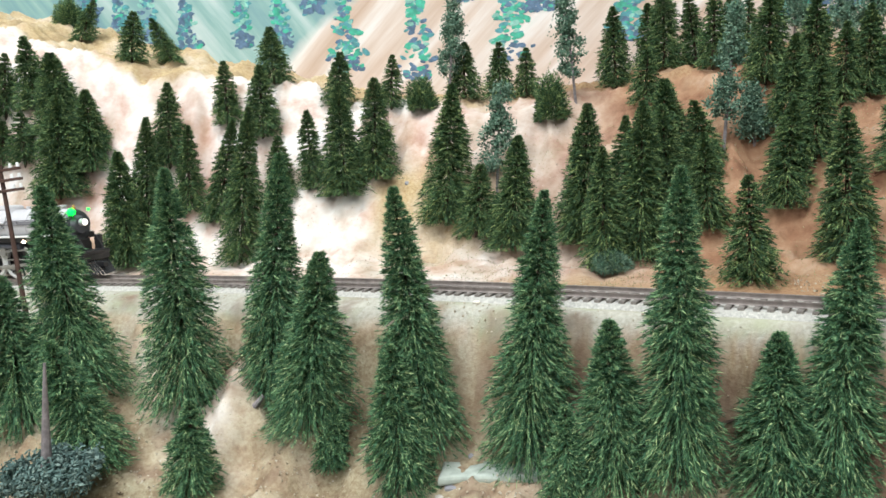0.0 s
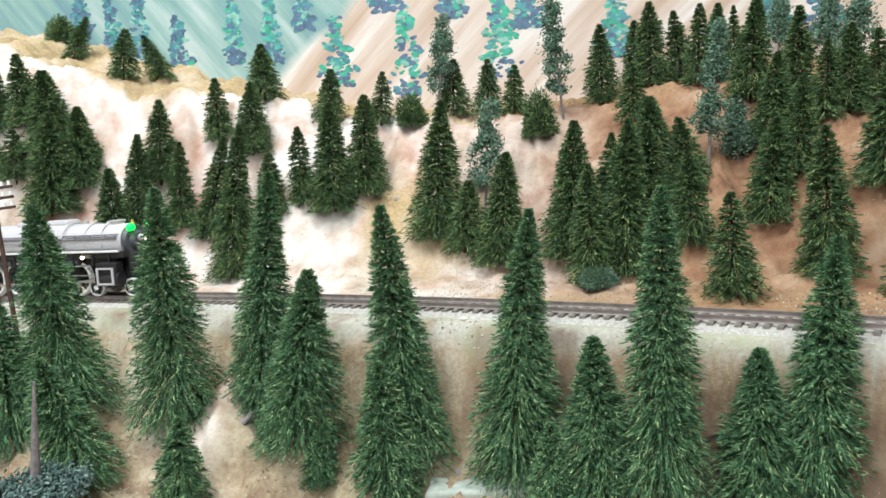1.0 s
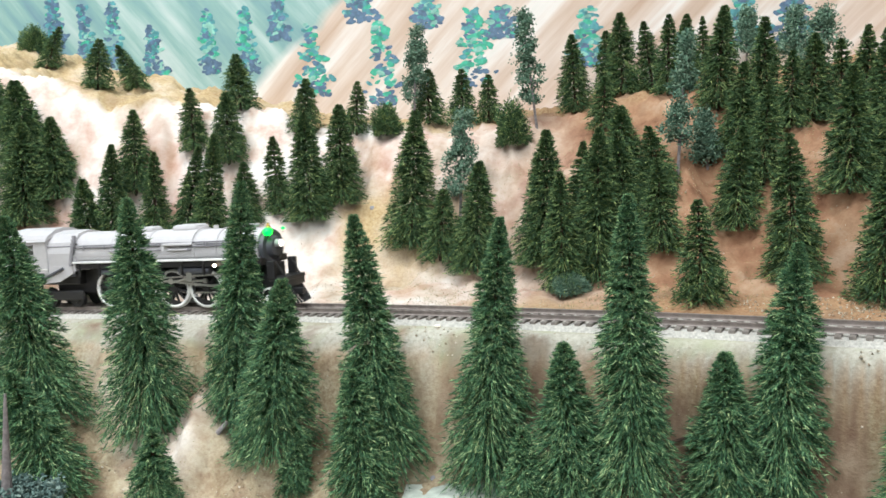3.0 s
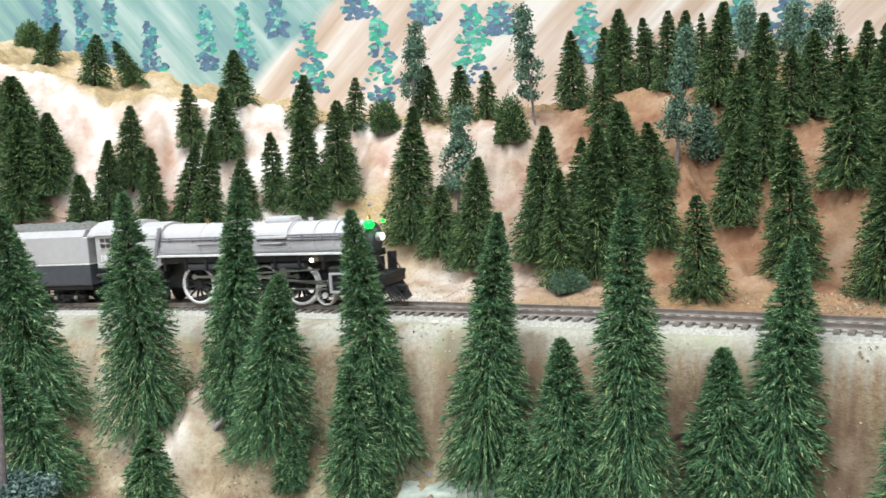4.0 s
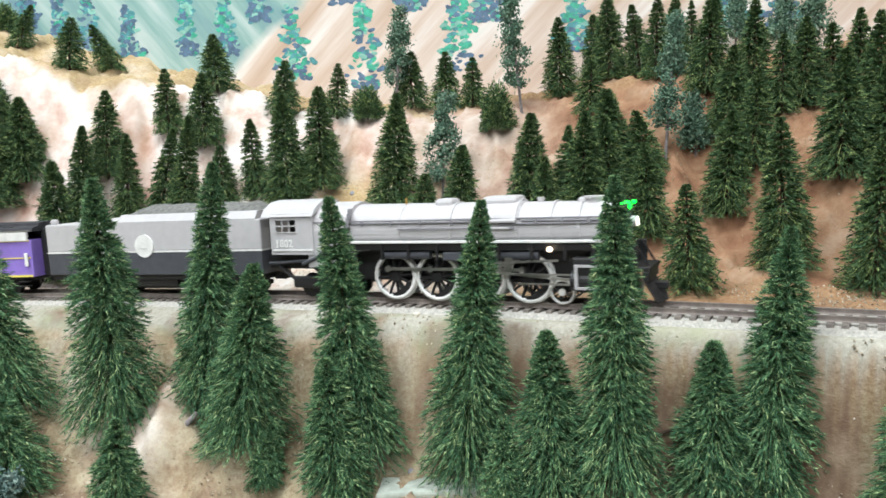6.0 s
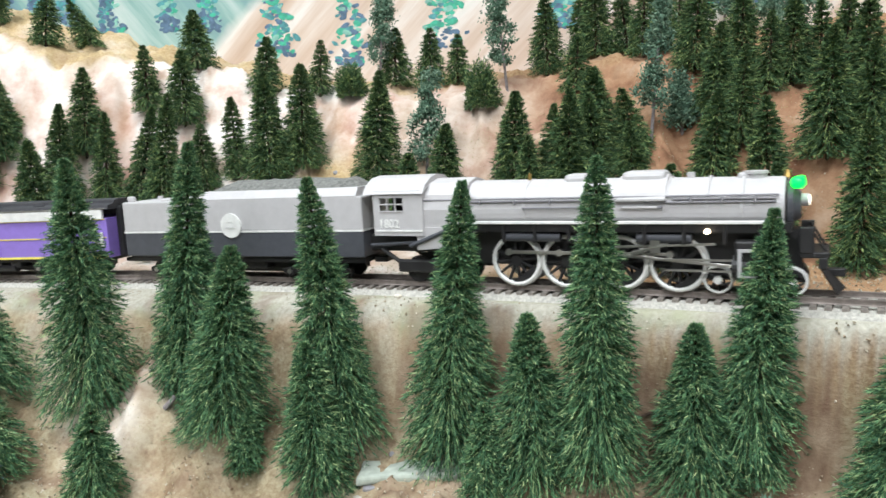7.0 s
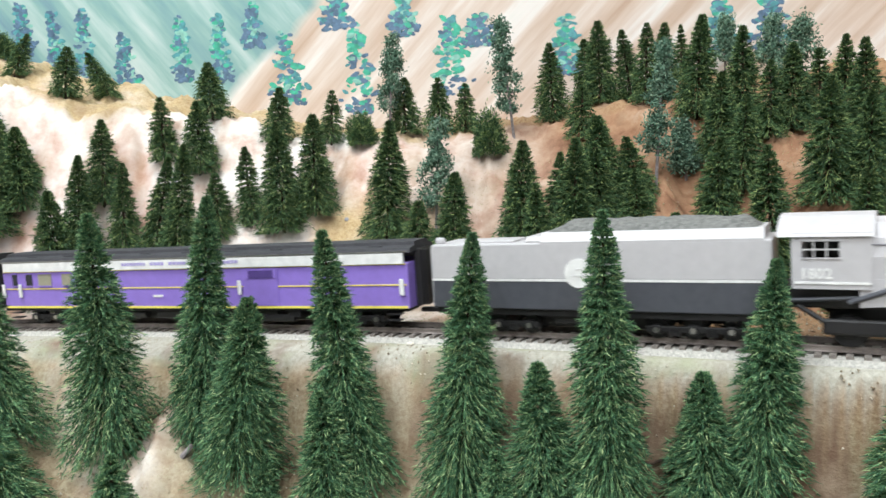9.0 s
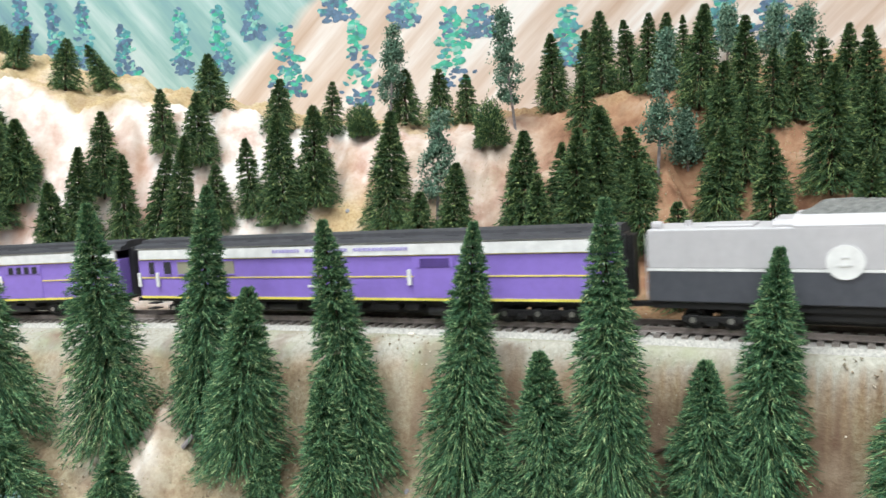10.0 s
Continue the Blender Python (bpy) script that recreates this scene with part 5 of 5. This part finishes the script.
def build_ledge():
    root = tagged(new("rock_ledge"), "pale plaster rock ledge with a dark slot below the bank", "rock")
    slab("upper_slab", -0.004, 0.050, 0.3520, 0.3700, -0.0835, -0.0790, LEDGE_PALE, root, 1)
    slab("slot", -0.001, 0.047, 0.3500, 0.3660, -0.0865, -0.0835, MID_GREY, root, 5)
    slab("lower_slab", -0.006, 0.046, 0.3420, 0.3640, -0.0960, -0.0865, LEDGE_WHITE, root, 9)


def twig(points, r, material, label):
    root = tagged(new("twig"), label, "twig")
    bm = bmesh.new()
    for a, b in zip(points, points[1:]):
        add_cyl(bm, a, b, r, r * 0.8, 8)
    part("stem", bm, material, root)


LEDGE_PALE = painted("pale_green_plaster", (0.42, 0.46, 0.40), 0.9, 0, 0.25, 120)
LEDGE_WHITE = painted("stained_white_plaster", (0.50, 0.46, 0.41), 0.9, 0, 0.3, 90)
build_ledge()
twig([(0.122, 0.3400, -0.0515), (0.130, 0.3395, -0.0490), (0.139, 0.3380, -0.0470)], 0.0009, BARK, "dark brown twig lying on the bank")
twig([(-0.1085, 0.3660, -0.0640), (-0.1070, 0.3720, -0.0585), (-0.1030, 0.3785, -0.0520), (-0.0985, 0.3830, -0.0470)], 0.0016, TRUNK_GREY, "grey bare root on the sandy bank")
bush(0.1640, 0.2960, 0.0115, 0.0150, PALE_LEAF, z=-0.0880, label="small pale blue-green shrub at the foot of the bank")


def screw(x, y, size, label):
    root = tagged(new("screw"), label, "screw", "bright screws")
    bm = bmesh.new()
    add_cyl(bm, (0, 0, 0), (0, 0, size * 0.5), size, size * 0.8, 14)
    add_box(bm, -size * 0.7, size * 0.7, -size * 0.12, size * 0.12, size * 0.5, size * 0.6)
    part("head", bm, MID_GREY, root)
    root.matrix_basis = pose(x, y, height_at(x, y) + 0.0006, 60, 0, 10)


screw(-0.0467, 0.598, 0.0019, "bright screw head in the tan plaster slope")
screw(0.0105, 0.3737, 0.0016, "bright screw head in the plaster below the bank")

# ---- loose grit and turf on the slopes ----
def scatter(name, count, seed, size, box_xy, material, label, upright):
    rng = np.random.default_rng(seed)
    x0, x1, y0, y1 = box_xy
    pts = []
    while len(pts) < count:
        x, y = rng.uniform(x0, x1), rng.uniform(y0, y1)
        u = y - near_rail(max(-1.4, min(0.55, x)))
        if -0.016 < u < 0.034 or noise.noise(Vector((x, y, seed)) * 22) < -0.05:
            continue
        pts.append((x, y, rough_ground(x, y) - 0.0002))
    base = np.array(pts)
    way = rng.normal(0, 1, (count, 3)) * (0.35 if upright else 1.0)
    way[:, 2] = np.abs(way[:, 2]) + (1.0 if upright else 0.3)
    way /= np.linalg.norm(way, axis=1, keepdims=True)
    v, fc = spikes(rng, base, way, size * rng.uniform(0.5, 1.6, count), size * (0.18 if upright else 0.6) * rng.uniform(0.6, 1.3, count))
    tagged(part_np(name, v, fc, material), label, name.replace("_", " "), kind="stuff")


GRIT = needles("tan_grit", [(0.0, (0.32, 0.22, 0.15)), (0.5, (0.46, 0.36, 0.26)), (1.0, (0.66, 0.58, 0.48))])
TURF = needles("dry_turf", [(0.0, (0.22, 0.20, 0.09)), (0.5, (0.36, 0.31, 0.15)), (1.0, (0.48, 0.42, 0.24))])
scatter("grit", 5000, 21, 0.0009, (-0.34, 0.30, 0.30, 0.60), GRIT, "loose tan grit and flakes on the plaster slopes", False)
scatter("grit", 2500, 22, 0.0013, (-0.28, 0.26, 0.31, 0.42), GRIT, "coarser tan grit on the lower bank", False)
scatter("turf", 5200, 23, 0.0012, (-0.02, 0.36, 0.42, 0.60), TURF, "sparse dry yellow-green turf on the tan slope", True)
scatter("turf", 2600, 24, 0.0010, (-0.28, 0.0, 0.31, 0.44), TURF, "sparse dry yellow-green turf on the lower bank", True)

# ---- the room that closes the place ----
def wall(name, x0, x1, y0, y1, z0, z1, label, category):
    tagged(box(name, x0, x1, y0, y1, z0, z1, WALLPAINT, None), label, category, kind="structure")


wall("floor", -2.4, 2.4, -2.5, 1.3, -1.05, -1.0, "plain grey room floor", "floor")
wall("ceiling", -2.4, 2.4, -2.5, 1.3, 1.45, 1.5, "plain pale ceiling", "ceiling")
wall("wall_north", -2.4, 2.4, 1.25, 1.3, -1.0, 1.45, "plain pale wall", "wall")
wall("wall_south", -2.4, 2.4, -2.5, -2.45, -1.0, 1.45, "plain pale wall", "wall")
wall("wall_west", -2.4, -2.35, -2.45, 1.25, -1.0, 1.45, "plain pale wall", "wall")
wall("wall_east", 2.35, 2.4, -2.45, 1.25, -1.0, 1.45, "plain pale wall", "wall")
wall("fascia", -1.4, 0.85, 0.115, 0.128, -0.6, -0.175, "plain layout edge board", "wall")


# ---- movement ----
def front_wheel_at(t):
    """Metres along the track of the front pilot wheel."""
    return float(np.interp(t, [p for p, _ in RUN], [s for _, s in RUN]))


RUN = [(0, -0.296), (1, -0.2350), (2.5, -0.1394), (4.5, 0.0101), (5.5, 0.0885), (7, 0.2075), (7.5, 0.2535), (8.1, 0.312), (9, 0.409), (10, 0.521)]


def smooth_run(t):
    """The run with its changes of speed rounded off."""
    return sum(front_wheel_at(min(10, max(0, t + d))) for d in (-0.3, -0.15, 0, 0.15, 0.3)) / 5 if 0.3 <= t <= 9.7 else front_wheel_at(t)


def vehicle_pose(s_front, length):
    """The pose of a vehicle whose front end is at s_front: its ends stand on the curve."""
    xa, ya, _ = on_track(s_front - length * 0.12)
    xb, yb, _ = on_track(s_front - length * 0.88)
    a = math.atan2(ya - yb, xa - xb)
    d = length * 0.12
    return pose(xa + d * math.cos(a), ya + d * math.sin(a), 0, 0, 0, math.degrees(a))


def motions():
    steps = [i * 0.25 for i in range(41)]
    for thing, back, length in ((LOCO, 0.0, 0.205), (TENDER, 0.2090, 0.165), (BAGGAGE, 0.391, 0.300), (MAIL, 0.708, 0.300)):
        walk(thing, [(t, vehicle_pose(smooth_run(t) - back, length)) for t in steps])
    fine = [i * 0.1 for i in range(101)]
    for wheel, x, y in DRIVERS:
        walk(wheel, [(t, pose(x, y, DR, 0, math.degrees(smooth_run(t) / DR) + 20, 0)) for t in fine])
    for rod, y, main in RODS:
        rows = []
        for t in fine:
            a = -(smooth_run(t) / DR + radians(20))
            dx, dz = DR * 0.42 * math.cos(a), DR * 0.42 * math.sin(a)
            if main:
                tilt = math.degrees(math.atan2(dz, 0.052))
                rows.append((t, Matrix.Translation((-0.0723 + dx, y, DR + dz)) @ pose(0, 0, 0, 0, tilt, 0) @ Matrix.Translation((0.0723, 0, 0))))
            else:
                rows.append((t, pose(dx, y, DR + dz)))
        walk(rod, rows)
    quick = [i / 15 for i in range(151)]
    for wheel, x, y in LEADERS:
        walk(wheel, [(t, pose(x, y, 0.0062, 0, math.degrees(smooth_run(t) / 0.0062), 0)) for t in quick])


motions()
